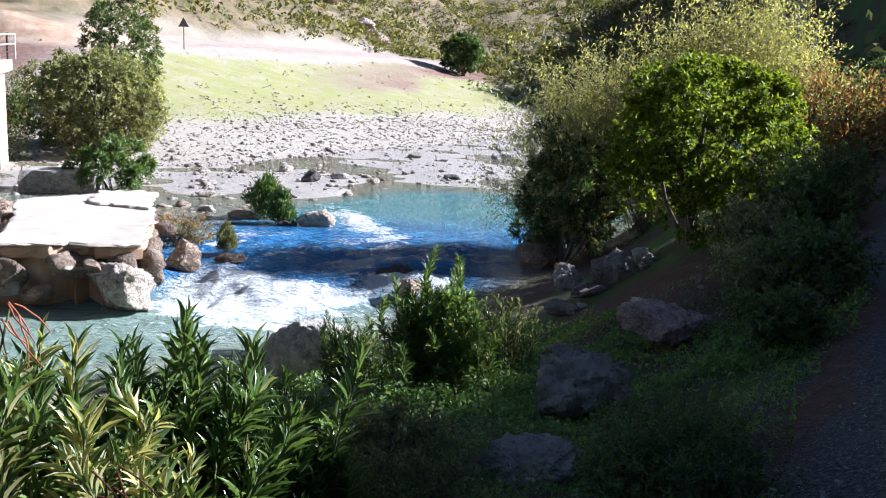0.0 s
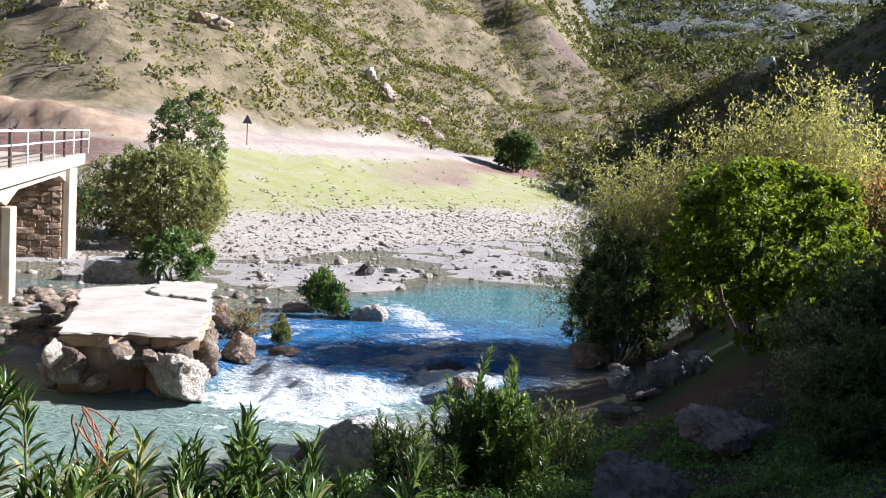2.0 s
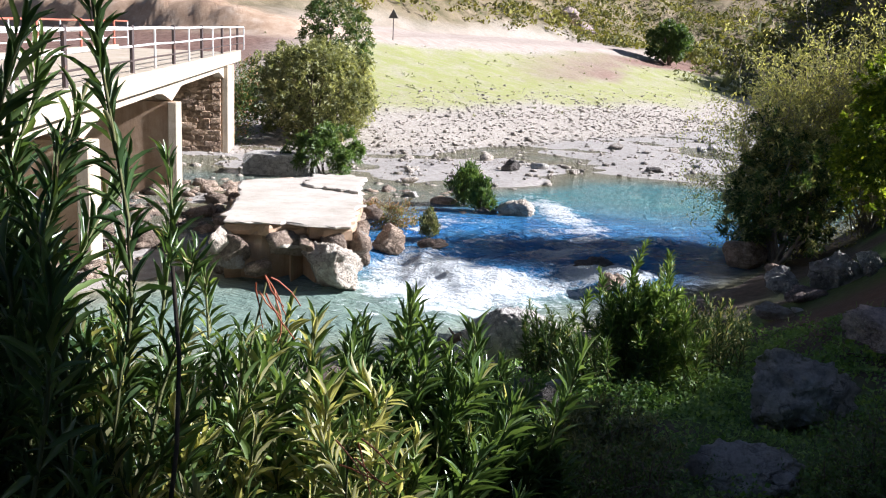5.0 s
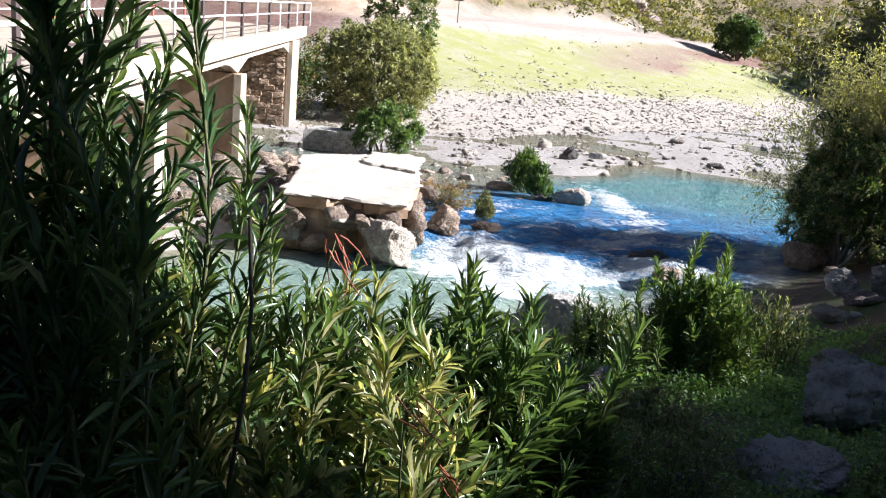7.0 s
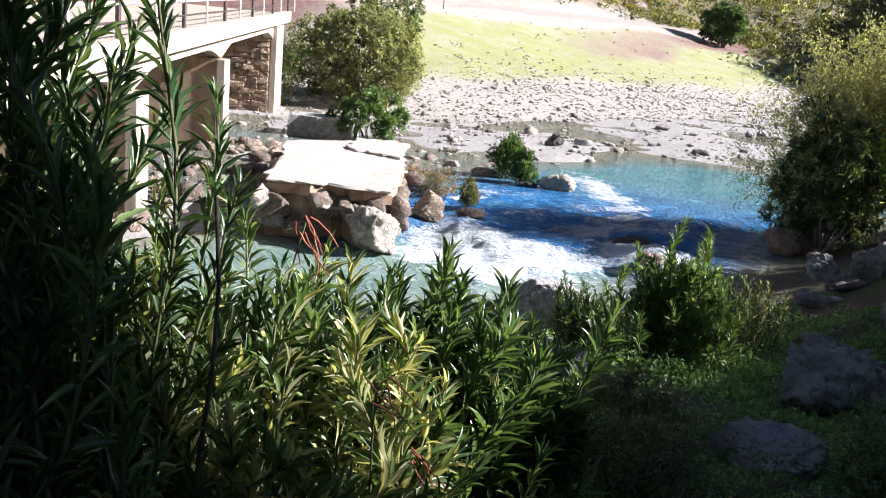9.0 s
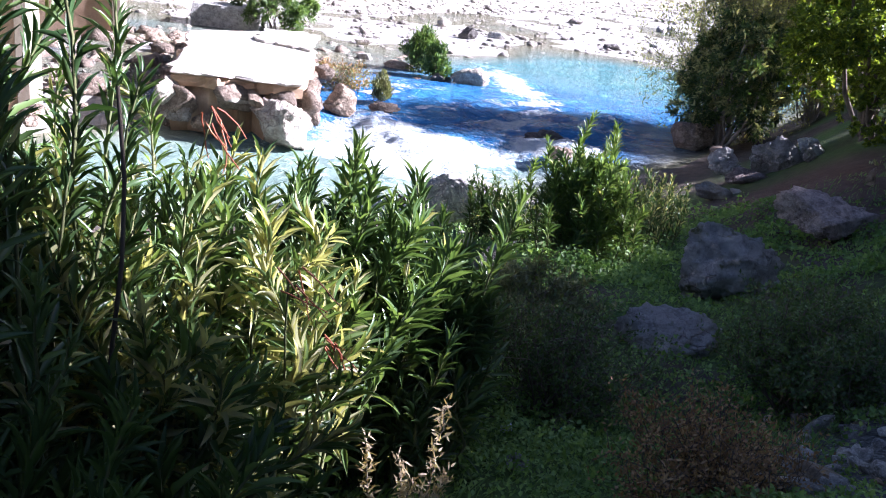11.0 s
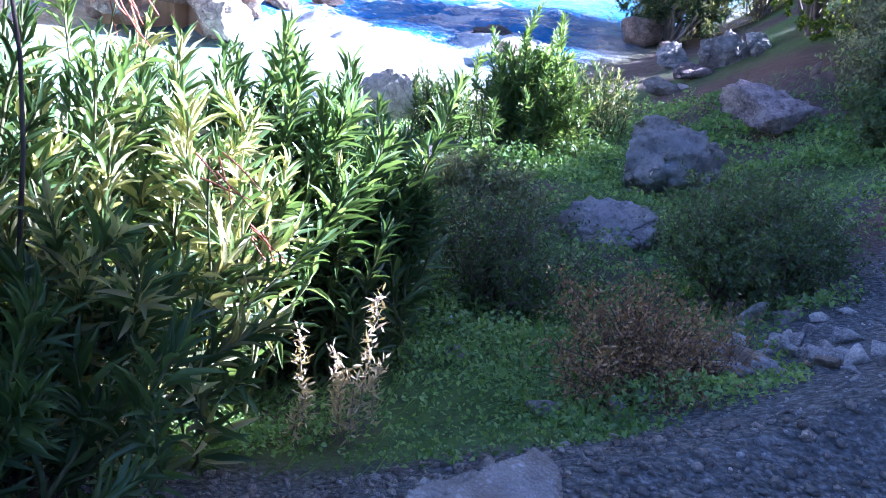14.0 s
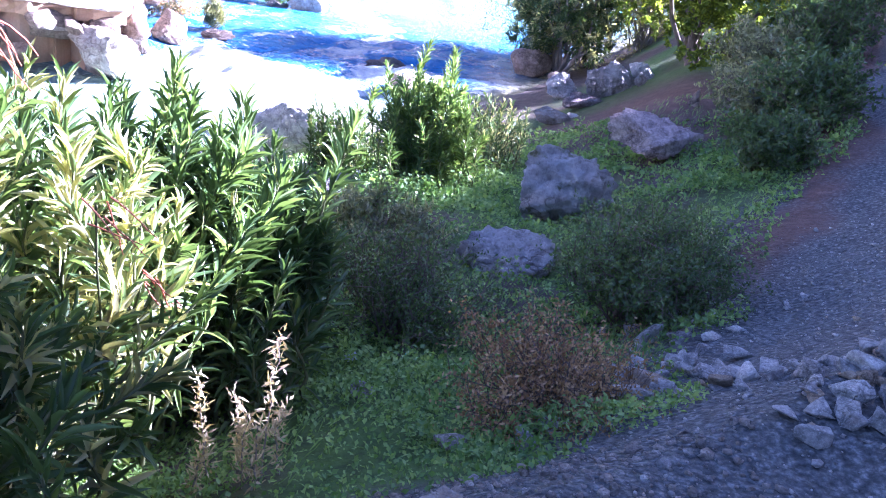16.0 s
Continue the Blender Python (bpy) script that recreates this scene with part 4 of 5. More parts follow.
def shrub(name, place, size, clumps, leaves, leaf, material, label, seed, category="shrub", bark=BARK, limbs=9, trunk=0.0,
          clump=0.22, up=0.35, bare=0.0, group="", second=None, low=0.12, thick=0.03, template=LEAF_VEE):
    """A shrub or small tree: limbs from the foot to clumps of leaves spread over a lumpy crown.
    size: widths in x and y and the height; leaf: (length, width)."""
    rng = np.random.default_rng(seed)
    x, y = place[:2]
    z = place[2] if len(place) > 2 else ground_z(x, y) - 0.03
    ob = thing(name, (x, y, z), label, category, group)
    w, d, h = size
    way = rng.normal(size=(clumps, 3))
    way = unit(way)
    depth = rng.uniform(0.35, 1.0, clumps) ** 0.6
    lump = 1 + 0.28 * np.sin(3.1 * way[:, 0] + seed) * np.cos(2.7 * way[:, 1] - seed) + rng.normal(0, 0.10, clumps)
    lo = low * h + trunk
    mid = np.array((0, 0, (h + lo) / 2))
    tips = mid + way * depth[:, None] * lump[:, None] * np.array((w / 2, d / 2, (h - lo) / 2)) * (1 - clump * 0.5)
    lines, radii = [], []
    forks = [np.array((rng.normal(0, 0.14 * w), rng.normal(0, 0.14 * d), lo + rng.uniform(0.1, 0.4) * (h - lo))) for _ in range(limbs)]
    for f in forks:
        lines.append(bent((rng.normal(0, 0.04 * w), rng.normal(0, 0.04 * d), -0.05), f, rng, 0.08))
        radii.append((thick, thick * 0.5))
    for line, r in zip(lines, radii):
        part("limb", tubes("limb", [line], [r], 6), bark, ob)
    lines, radii = [], []
    for tip in tips[:: max(1, clumps // 120)]:
        f = min(forks, key=lambda q: np.linalg.norm(q - tip))
        lines.append(bent(f, tip, rng, 0.08, 5))
        radii.append((thick * 0.42, thick * 0.1))
    part("twigwork", tubes("twigwork", lines, radii), bark, ob, kind="stuff")
    cr = clump * min(w, d, h)
    n = clumps * leaves
    c = np.repeat(tips, leaves, 0)
    off = rng.normal(size=(n, 3)) * cr * 0.42
    at = c + off
    at[:, 2] = np.maximum(at[:, 2], 0.02)
    out = unit(at - np.array((0, 0, lo + 0.2 * h)))
    aim = unit(rng.normal(size=(n, 3)) * 0.75 + out * 0.7 + np.array((0, 0, up)))
    face = unit(rng.normal(size=(n, 3)) * 0.6 + out * 0.5 + np.array((0, 0, 0.7)))
    ln = leaf[0] * rng.uniform(0.6, 1.25, n)
    pick = rng.random(n) < (second[1] if second else 0)
    keep = rng.random(n) > bare
    for sel, m, nm in ((~pick & keep, material, "foliage"), (pick & keep, second[0] if second else None, "tinted_foliage")):
        if sel.any():
            part(nm, leaf_mesh(nm, at[sel], aim[sel], face[sel], ln[sel], leaf[1] * ln[sel] / leaf[0], template), m, ob, kind="stuff")
    return ob


def dense_shrub(name, place, base, semi, lumps, sprigs, per, leaf, material, label, seed, category="shrub", bark=BARK, limbs=8, thick=0.04,
                lump=0.36, up=0.25, second=None, floor=-0.85, ragged=0.12):
    """A close-leaved shrub: its crown is a heap of leafy lumps, each closed by sprigs of leaves; base: the crown's lowest height over the foot.
    semi: half its widths and half its height."""
    rng = np.random.default_rng(seed)
    x, y = place[:2]
    z = place[2] if len(place) > 2 else ground_z(x, y) - 0.03
    ob = thing(name, (x, y, z), label, category)
    semi = np.array(semi, float)
    mid = np.array((0, 0, base + semi[2]))
    k = np.arange(lumps) + 0.5
    zz, aa = 1 - 2 * k / lumps, k * 2.39996 + rng.normal(0, 0.35, lumps)
    way = unit(np.stack([np.sqrt(1 - zz * zz) * np.cos(aa), np.sqrt(1 - zz * zz) * np.sin(aa), zz + rng.normal(0, 0.1, lumps)], 1))
    way = way[way[:, 2] > floor]
    n = len(way)
    heart = mid + way * semi * rng.uniform(0.60, 0.80, (n, 1)) * (1 + rng.normal(0, ragged, (n, 1)))
    radius = lump * semi.mean() * rng.uniform(0.7, 1.25, n)
    for h in heart[rng.permutation(n)[:limbs]]:
        part("limb", tubes("limb", [bent((rng.normal(0, 0.07 * semi[0]), rng.normal(0, 0.07 * semi[1]), -0.05), h, rng, 0.07, 7)], [(thick, thick * 0.35)], 6), bark, ob)
    c, r, o = np.repeat(heart, sprigs, 0), np.repeat(radius, sprigs)[:, None], np.repeat(way, sprigs, 0)
    axis = unit(rng.normal(size=c.shape) + 0.8 * o + (0, 0, up))
    tip = c + axis * r * rng.uniform(0.6, 1.1, (len(c), 1))
    c, axis = np.repeat(tip, per, 0), np.repeat(axis, per, 0)
    turn = unit(np.cross(axis, rng.normal(size=axis.shape)))
    aim = unit(axis * rng.uniform(0.2, 1.2, (len(c), 1)) + turn * 0.9)
    at = c - axis * rng.uniform(0, 1.1 * leaf[0], (len(c), 1))
    at[:, 2] = np.maximum(at[:, 2], 0.02)
    ln = leaf[0] * rng.uniform(0.65, 1.2, len(c))
    pick = np.repeat(rng.random(len(tip)) < (second[1] if second else 0), per)
    for sel, m, nm in ((~pick, material, "foliage"), (pick, second[0] if second else None, "tinted_foliage")):
        if sel.any():
            part(nm, leaf_mesh(nm, at[sel], aim[sel], unit(0.45 * axis[sel] + rng.normal(0, 0.45, (sel.sum(), 3)) + (0.35, 0.0, 0.65)), ln[sel], leaf[1] * ln[sel] / leaf[0], LEAF_VEE), m, ob, kind="stuff")
    return ob


def oleander(name, place, stems, height, lean, leaf, label, seed, material=LEAF_OLE, spread_r=0.15, group="", fan=0.55, old=0.06,
             pieces=0, gap=0.030, bare_foot=0.3, heading=None, dome=0.25, leaders=0):
    """An oleander: many upright canes, whorled with long narrow leaves. pieces: how many leaves are parts of their own."""
    rng = np.random.default_rng(seed)
    x, y = place[:2]
    z = place[2] if len(place) > 2 else ground_z(x, y) - 0.03
    ob = thing(name, (x, y, z), label, "shrub", group)
    lines, radii, at, way, up, ln = [], [], [], [], [], []
    for k in range(stems):
        a = rng.uniform(0, 2 * np.pi) if heading is None else heading + rng.normal(0, 0.8)
        tilt = fan * rng.uniform(0.05, 1.0)
        h = height * rng.uniform(0.65, 1.05) * (1 - dome * tilt / fan)
        if k < leaders:
            tilt, h = 0.06, height * (1.22 - 0.06 * k)
        foot = np.array((rng.normal(0, spread_r), rng.normal(0, spread_r), 0))
        top = foot + h * np.array((np.sin(tilt) * np.cos(a) + lean[0], np.sin(tilt) * np.sin(a) + lean[1], np.cos(tilt)))
        line = bent(foot, top, rng, 0.06, 10)
        line[:, 2] += 0.05 * h * np.sin(np.linspace(0, np.pi, 10))
        lines.append(line)
        radii.append((0.009, 0.003))
        total = np.linalg.norm(np.diff(line, axis=0), axis=1).sum()
        n = max(4, int(total * (1 - bare_foot) / gap))
        t = bare_foot + (1 - bare_foot) * np.linspace(0, 1, n) ** 0.8
        p = np.stack([np.interp(t, np.linspace(0, 1, 10), line[:, c]) for c in range(3)], 1)
        d = unit(np.stack([np.interp(t, np.linspace(0, 1, 10), np.gradient(line[:, c])) for c in range(3)], 1))
        size, twist = rng.uniform(0.8, 1.15), rng.uniform(0, 6.3)
        for j in range(n):
            s = unit(np.cross(d[j], (0.3, 0.2, 0.93)))
            f = np.cross(s, d[j])
            young = (t[j] - bare_foot) / (1 - bare_foot)
            for q in range(3):
                if rng.random() < 0.22 * (1 - young):
                    continue
                b = twist + j * 1.05 + q * 2.094 + rng.normal(0, 0.55)
                o = np.cos(b) * s + np.sin(b) * f
                g = d[j] * (0.65 + 0.95 * young**2) + o * rng.uniform(0.38, 0.80) + np.array((0, 0, -0.16 * (1 - young))) + rng.normal(0, 0.24, 3)
                at.append(p[j] + o * 0.006)
                way.append(g)
                up.append(d[j] * 0.9 - o * 0.5 + rng.normal(0, 0.35, 3))
                ln.append(leaf[0] * size * rng.uniform(0.7, 1.15) * (1 - 0.35 * young**6))
    at, way, up, ln = np.array(at), unit(np.array(way)), np.array(up), np.array(ln)
    for line, r in zip(lines, radii):
        part("cane", tubes("cane", [line], [r]), STEM_GREEN, ob)
    yellow = rng.random(len(at)) < old
    single = np.zeros(len(at), bool)
    if pieces:
        single[np.argsort(-(at[:, 2] - 0.35 * at[:, 1]))[:pieces]] = True
        v, f = leaf_arrays(np.zeros((1, 3)), np.array([[0, 1.0, 0]]), np.array([[0, 0, 1.0]]), np.array([leaf[0]]), np.array([leaf[1]]), LEAF_FOLD)
        one = mesh_of("leaf", v, f, smooth=False)
        one.materials.append(material)
        for k in np.nonzero(single)[0]:
            wv = Vector(way[k])
            sv = wv.cross(Vector(up[k])).normalized()
            fv = sv.cross(wv)
            s = ln[k] / leaf[0]
            m = Matrix((sv * s, wv * s, fv * s)).transposed().to_4x4()
            m.translation = at[k]
            lf = part("leaf", one, material, ob)
            lf.matrix_basis = m
    for sel, m, nm in ((~yellow & ~single, material, "foliage"), (yellow & ~single, LEAF_OLE_OLD_LIT, "yellowed_leaves")):
        if sel.any():
            part(nm, leaf_mesh(nm, at[sel], way[sel], up[sel], ln[sel], ln[sel] * leaf[1] / leaf[0], LEAF_FOLD), m, ob, kind="stuff")
    return ob


# ---- plants of the far bank ----
dense_shrub("shrub", (-13.4, 35.5), -0.6, (3.1, 2.2, 2.3), 60, 44, 13, (0.20, 0.055), LEAF_OLIVE, "large grey-green shrub beside the bridge", 61, thick=0.06, second=(LEAF_WILLOW, 0.6), limbs=14, lump=0.36, ragged=0.12)
dense_shrub("tree", (-15.6, 44.5), 0.3, (1.75, 1.7, 2.6), 30, 30, 11, (0.24, 0.075), LEAF_DEEP, "small dark green tree behind a shrub", 62, "tree", thick=0.08, limbs=7, second=(LEAF_OLIVE, 0.45), ragged=0.2)
shrub("vine", (-15.9, 32.9), (2.6, 2.4, 3.0), 120, 50, (0.13, 0.05), LEAF_DEEP, "dark creeper hanging beside the bridge abutment", 60, low=0.0, thick=0.02, second=(LEAF_DRY, 0.2))
dense_shrub("shrub", (-9.1, 25.6, 0.05), -0.1, (1.12, 0.9, 0.78), 26, 26, 12, (0.15, 0.04), LEAF_BRIGHT, "bright green shrub growing beside masonry", 63, thick=0.02, up=0.8)
shrub("shrub", (-3.95, 21.9, -0.05), (0.8, 0.7, 1.1), 60, 45, (0.13, 0.03), LEAF_BRIGHT, "young green shrub on a river stone", 64, thick=0.012, up=1.0, low=0.0)
shrub("shrub", (-3.4, 21.2, -0.05), (0.60, 0.55, 0.85), 40, 45, (0.13, 0.03), LEAF_BRIGHT, "young olive-green shrub in the shallows", 65, thick=0.012, up=1.0, low=0.0)
shrub("shrub", (-3.85, 17.5, -0.05), (0.45, 0.4, 0.62), 26, 36, (0.10, 0.025), LEAF_OLIVE, "small grassy shrub at the water's edge", 66, thick=0.01, up=1.2, low=0.0)
shrub("shrub", (-5.0, 18.3, -0.05), (1.7, 1.2, 0.6), 50, 40, (0.10, 0.022), LEAF_DRY, "dry brown weeds among river stones", 67, thick=0.008, second=(LEAF_OLIVE, 0.4), low=0.0)
dense_shrub("tree", (2.8, 110.0), 0.0, (2.8, 2.5, 2.6), 26, 30, 10, (0.42, 0.16), LEAF_DEEP, "round dark green tree beside the track", 68, "tree", thick=0.15, limbs=6)

# ---- plants of the near bank ----
dense_shrub("willow", (2.95, 17.9), 0.1, (1.05, 1.1, 1.35), 40, 30, 12, (0.13, 0.034), LEAF_DEEP, "dark green willow leaning over the pool", 71, "tree", BARK_PALE, limbs=14, second=(LEAF_WILLOW, 0.30), lump=0.34, ragged=0.18, up=0.5)
dense_shrub("bush", (4.12, 12.8, 1.05), 0.25, (1.5, 1.4, 1.42), 52, 46, 15, (0.088, 0.040), LEAF_ROUND, "dense round yellow-green evergreen bush", 72, thick=0.05, limbs=10, lump=0.30, ragged=0.13)
shrub("shrub", (7.4, 16.2), (2.6, 2.4, 1.9), 160, 50, (0.10, 0.04), LEAF_RUST, "rust-leaved shrub on the slope", 70, thick=0.03, low=0.0, second=(LEAF_WILLOW, 0.5))


def twiggy(name, place, reach, height, stems, label, seed, bark=BARK_PALE, leafy=None, leaf=(0.05, 0.015), per=14, r=0.006, category="shrub", fuzz=0.012):
    """A thin shrub of forking twigs, nearly bare or with few leaves."""
    rng = np.random.default_rng(seed)
    x, y = place[:2]
    ob = thing(name, (x, y, ground_z(x, y) - 0.02), label, category)
    lines, radii, at = [], [], []
    for _ in range(stems):
        a, out = rng.uniform(0, 2 * np.pi), reach * rng.uniform(0.2, 1.0)
        top = np.array((out * np.cos(a), out * np.sin(a), height * rng.uniform(0.55, 1.0) * (1 - 0.3 * out / reach)))
        line = bent(rng.normal(0, 0.12 * reach, 3) * (1, 1, 0), top, rng, 0.12, 7)
        part("stem", tubes("stem", [line], [(r, r * 0.35)], 4), bark, ob)
        for _ in range(7):
            p = line[rng.integers(2, 7)]
            q = p + unit(rng.normal(size=3) + (0.5 * np.cos(a), 0.5 * np.sin(a), 0.9)) * height * rng.uniform(0.15, 0.38)
            twig = bent(p, q, rng, 0.12, 4)
            lines.append(twig)
            radii.append((r * 0.5, r * 0.15))
            at.append(twig)
    part("twigwork", tubes("twigwork", lines, radii, 3), bark, ob, kind="stuff")
    if leafy:
        pts = np.concatenate(at)
        pts = np.repeat(pts, max(1, per // 4), 0) + rng.normal(0, fuzz, (len(pts) * max(1, per // 4), 3))
        n = len(pts)
        part("foliage", leaf_mesh("foliage", pts, rng.normal(size=(n, 3)) + (0, 0, 0.6), rng.normal(size=(n, 3)) + (0, 0, 1), leaf[0] * rng.uniform(0.6, 1.3, n), leaf[1] * rng.uniform(0.6, 1.3, n)), leafy, ob, kind="stuff")
    return ob


for k, (x, y, h, r, txt) in enumerate([(2.75, 18.6, 4.1, 0.8, "pale upright willow shoots at the pool's edge"), (3.7, 19.2, 4.75, 0.95, "pale upright willow shoots at the pool's edge"), (4.8, 18.9, 4.2, 1.0, "pale upright willow shoots at the pool's edge"),
                                       (6.0, 18.7, 3.9, 1.0, "grey-green willow shoots behind a round bush"), (7.2, 18.9, 3.7, 1.0, "grey-green willow shoots behind a round bush")]):
    twiggy("willow", (x, y), r, h, 52, txt, 700 + k, BARK_PALE, LEAF_PALE, (0.095, 0.026), 52, 0.013, "tree", 0.075)
oleander("oleander", (0.36, 7.85, 0.62), 130, 1.15, (0, 0), (0.115, 0.021), "bright green oleander on the grassy near bank", 73, LEAF_BRIGHT, fan=0.62, gap=0.030, bare_foot=0.04, spread_r=0.16, old=0.02, dome=0.35, leaders=3)
# LEAF_DEEP here puts the small plant's shade into its leaf colour.
oleander("oleander", (-0.38, 8.5, 0.42), 60, 0.86, (0, 0), (0.085, 0.019), "small oleander beside a larger one, leaves coloured dark for shade", 74, LEAF_DEEP, fan=0.42, gap=0.033, bare_foot=0.1, spread_r=0.14)
oleander("oleander", (1.12, 8.9, 0.62), 44, 0.80, (0, 0), (0.085, 0.018), "oleander with browning leaves beside the path", 75, fan=0.55, gap=0.035, old=0.3, bare_foot=0.1)
oleander("oleander", (-0.72, 3.42), 130, 1.38, (0.07, 0.0), (0.155, 0.0215), "dense sunlit oleander above the river bank", 76, fan=0.40, pieces=300, spread_r=0.2, gap=0.033, old=0.02, bare_foot=0.2)
oleander("oleander", (-0.34, 3.5), 72, 1.0, (0.05, 0.0), (0.145, 0.021), "low dark oleander shoots beside a taller one", 82, fan=0.36, spread_r=0.14, gap=0.035, old=0.02, bare_foot=0.2)
# Half its leaves are yellow, partly to put the backlit glow into the colour.
oleander("oleander", (-1.02, 2.6), 110, 1.32, (0.0, 0.0), (0.145, 0.021), "oleander with many yellow leaves, sunlight partly put into their colour", 78, fan=0.85, spread_r=0.24, gap=0.032, old=0.5)
oleander("oleander", (-1.75, 2.9), 56, 1.75, (0.0, 0.0), (0.14, 0.02), "sunlit oleander behind a taller dark one", 83, LEAF_BRIGHT, fan=0.5, spread_r=0.25, gap=0.038, old=0.2, bare_foot=0.25)
oleander("oleander", (-1.05, 2.75), 7, 1.50, (0.12, 0.0), (0.15, 0.022), "drooping oleander branch with pale leaves", 81, fan=0.2, spread_r=0.05, gap=0.04, old=0.3, heading=0.0, bare_foot=0.6)
oleander("oleander", (-1.02, 2.42), 5, 1.62, (0.03, 0.0), (0.14, 0.024), "young bright green oleander shoots", 80, fan=0.10, spread_r=0.07, gap=0.05)
oleander("oleander", (-1.34, 2.0), 92, 2.1, (0.0, 0.0), (0.13, 0.0185), "tall oleander with long dark leaves", 77, fan=0.33, old=0.02, bare_foot=0.36, pieces=150, spread_r=0.16, gap=0.045)
# Shade on this low plant is put into its leaves with LEAF_DEEP.
oleander("oleander", (-0.98, 1.90), 60, 0.78, (0.05, 0.0), (0.14, 0.021), "low oleander with drooping leaves, coloured dark for shade", 79, LEAF_DEEP, fan=0.85, pieces=150, spread_r=0.24, gap=0.036, old=0.02, dome=0.1, bare_foot=0.15)


def seed_pods(place, count, reach, seed):
    rng = np.random.default_rng(seed)
    ob = thing("seed_pod_cluster", place, "dry red oleander seed pods hanging from a branch", "seed pods")
    root = np.array((-0.22, 0.08, ground_z(place[0] - 0.22, place[1] + 0.08) - place[2]))
    part("branch", tubes("branch", [bent(root, (0, 0, 0), rng, 0.04, 8)], [(0.007, 0.003)]), STEM_GREEN, ob)
    for _ in range(count):
        a = rng.uniform(0, 2 * np.pi)
        p = rng.normal(0, 0.02, 3)
        q = p + reach * rng.uniform(0.7, 1.1) * unit(np.array((0.55 + 0.45 * np.cos(a), 0.4 * np.sin(a), rng.uniform(-1.1, -0.3))))
        part("pod", tubes("pod", [bent(p, q, rng, 0.05, 6)], [(0.003, 0.0016)], 5), LEAF_RED, ob)
    return ob


seed_pods((-0.78, 2.66, 2.80), 7, 0.14, 5)
seed_pods((-0.47, 2.47, 2.45), 5, 0.15, 6)
seed_pods((-0.40, 2.62, 2.20), 6, 0.15, 7)

twiggy("dry_shrub", (0.27, 4.3), 0.52, 0.62, 84, "dark leggy half-bare shrub in the grass", 91, BARK, LEAF_DEEP, (0.026, 0.011), 16, 0.005)
twiggy("dry_shrub", (0.10, 5.4), 0.45, 0.42, 40, "thin olive shrub with upright dry stems", 92, BARK, LEAF_OLIVE, (0.05, 0.016), 30, 0.005)
twiggy("dry_shrub", (0.86, 3.1), 0.40, 0.38, 100, "brown dry bush at the path's edge", 93, BARK, LEAF_DRY, (0.020, 0.009), 12, 0.0035)
twiggy("dry_shrub", (1.52, 4.5), 0.50, 0.66, 90, "dark green shrub with fine leaves beside the path", 94, BARK, LEAF_DEEP, (0.024, 0.012), 32, 0.005)
twiggy("dry_shrub", (1.75, 5.2), 0.40, 0.55, 50, "dark green shrub before a grey boulder", 95, BARK, LEAF_DEEP, (0.024, 0.012), 26, 0.005)
twiggy("dry_shrub", (3.05, 7.1), 0.38, 0.5, 44, "dark shrub on the bank above the path", 96, BARK, LEAF_DEEP, (0.05, 0.02), 26, 0.007)
twiggy("dry_shrub", (3.5, 8.8), 0.45, 0.55, 44, "olive shrub below the round bush", 97, BARK, LEAF_OLIVE, (0.05, 0.02), 26, 0.007)
twiggy("dry_shrub", (4.1, 10.5), 0.6, 0.7, 46, "olive shrub below the round bush", 98, BARK, LEAF_OLIVE, (0.06, 0.024), 26, 0.008)
twiggy("dry_shrub", (3.75, 8.2), 0.55, 0.75, 60, "dark shrub on the shaded slope", 99, BARK, LEAF_DEEP, (0.06, 0.024), 28, 0.008)
twiggy("dry_shrub", (4.8, 10.6), 0.7, 1.1, 60, "dark shrub on the shaded slope", 90, BARK, LEAF_DEEP, (0.06, 0.024), 28, 0.008)


def straw_weed(x, y, height, seed):
    """A dead stalk with tufts of straw-coloured seed heads."""
    rng = np.random.default_rng(seed)
    ob = thing("dry_weed", (x, y, ground_z(x, y) - 0.02), "sunlit dry straw-coloured weed stalk", "weed", "dry weeds by the oleander")
    top = np.array((rng.normal(0, 0.05), rng.normal(0, 0.04), height))
    line = bent((0, 0, 0), top, rng, 0.04, 9)
    part("stalk", tubes("stalk", [line], [(0.004, 0.0015)], 4), BARK_PALE, ob)
    t = rng.uniform(0.12, 1.0, 120) ** 0.9
    p = np.stack([np.interp(t, np.linspace(0, 1, 9), line[:, c]) for c in range(3)], 1) + rng.normal(0, 0.010, (120, 3))
    n = len(p)
    part("seed_head", leaf_mesh("seed_head", p, rng.normal(size=(n, 3)) + (0, 0, 0.8), rng.normal(size=(n, 3)), rng.uniform(0.02, 0.045, n), rng.uniform(0.005, 0.010, n)), STRAW, ob, kind="stuff")


for k, (x, y, h) in enumerate([(-0.07, 2.76, 0.58), (-0.22, 2.72, 0.42), (-0.12, 2.70, 0.30), (-0.02, 2.8, 0.34), (-0.17, 2.8, 0.34), (-0.28, 2.66, 0.27), (-0.09, 2.68, 0.27)]):
    straw_weed(x, y, h, 500 + k)

dead = thing("dead_stem", (-1.0, 2.36, ground_z(-1.0, 2.36)), "thin dead blackened stem among oleanders", "stem")
part("stem", tubes("stem", [bent((0, 0, 0), (0.14, -0.05, 1.5), np.random.default_rng(3), 0.03, 8)], [(0.008, 0.005)]), BARK, dead)


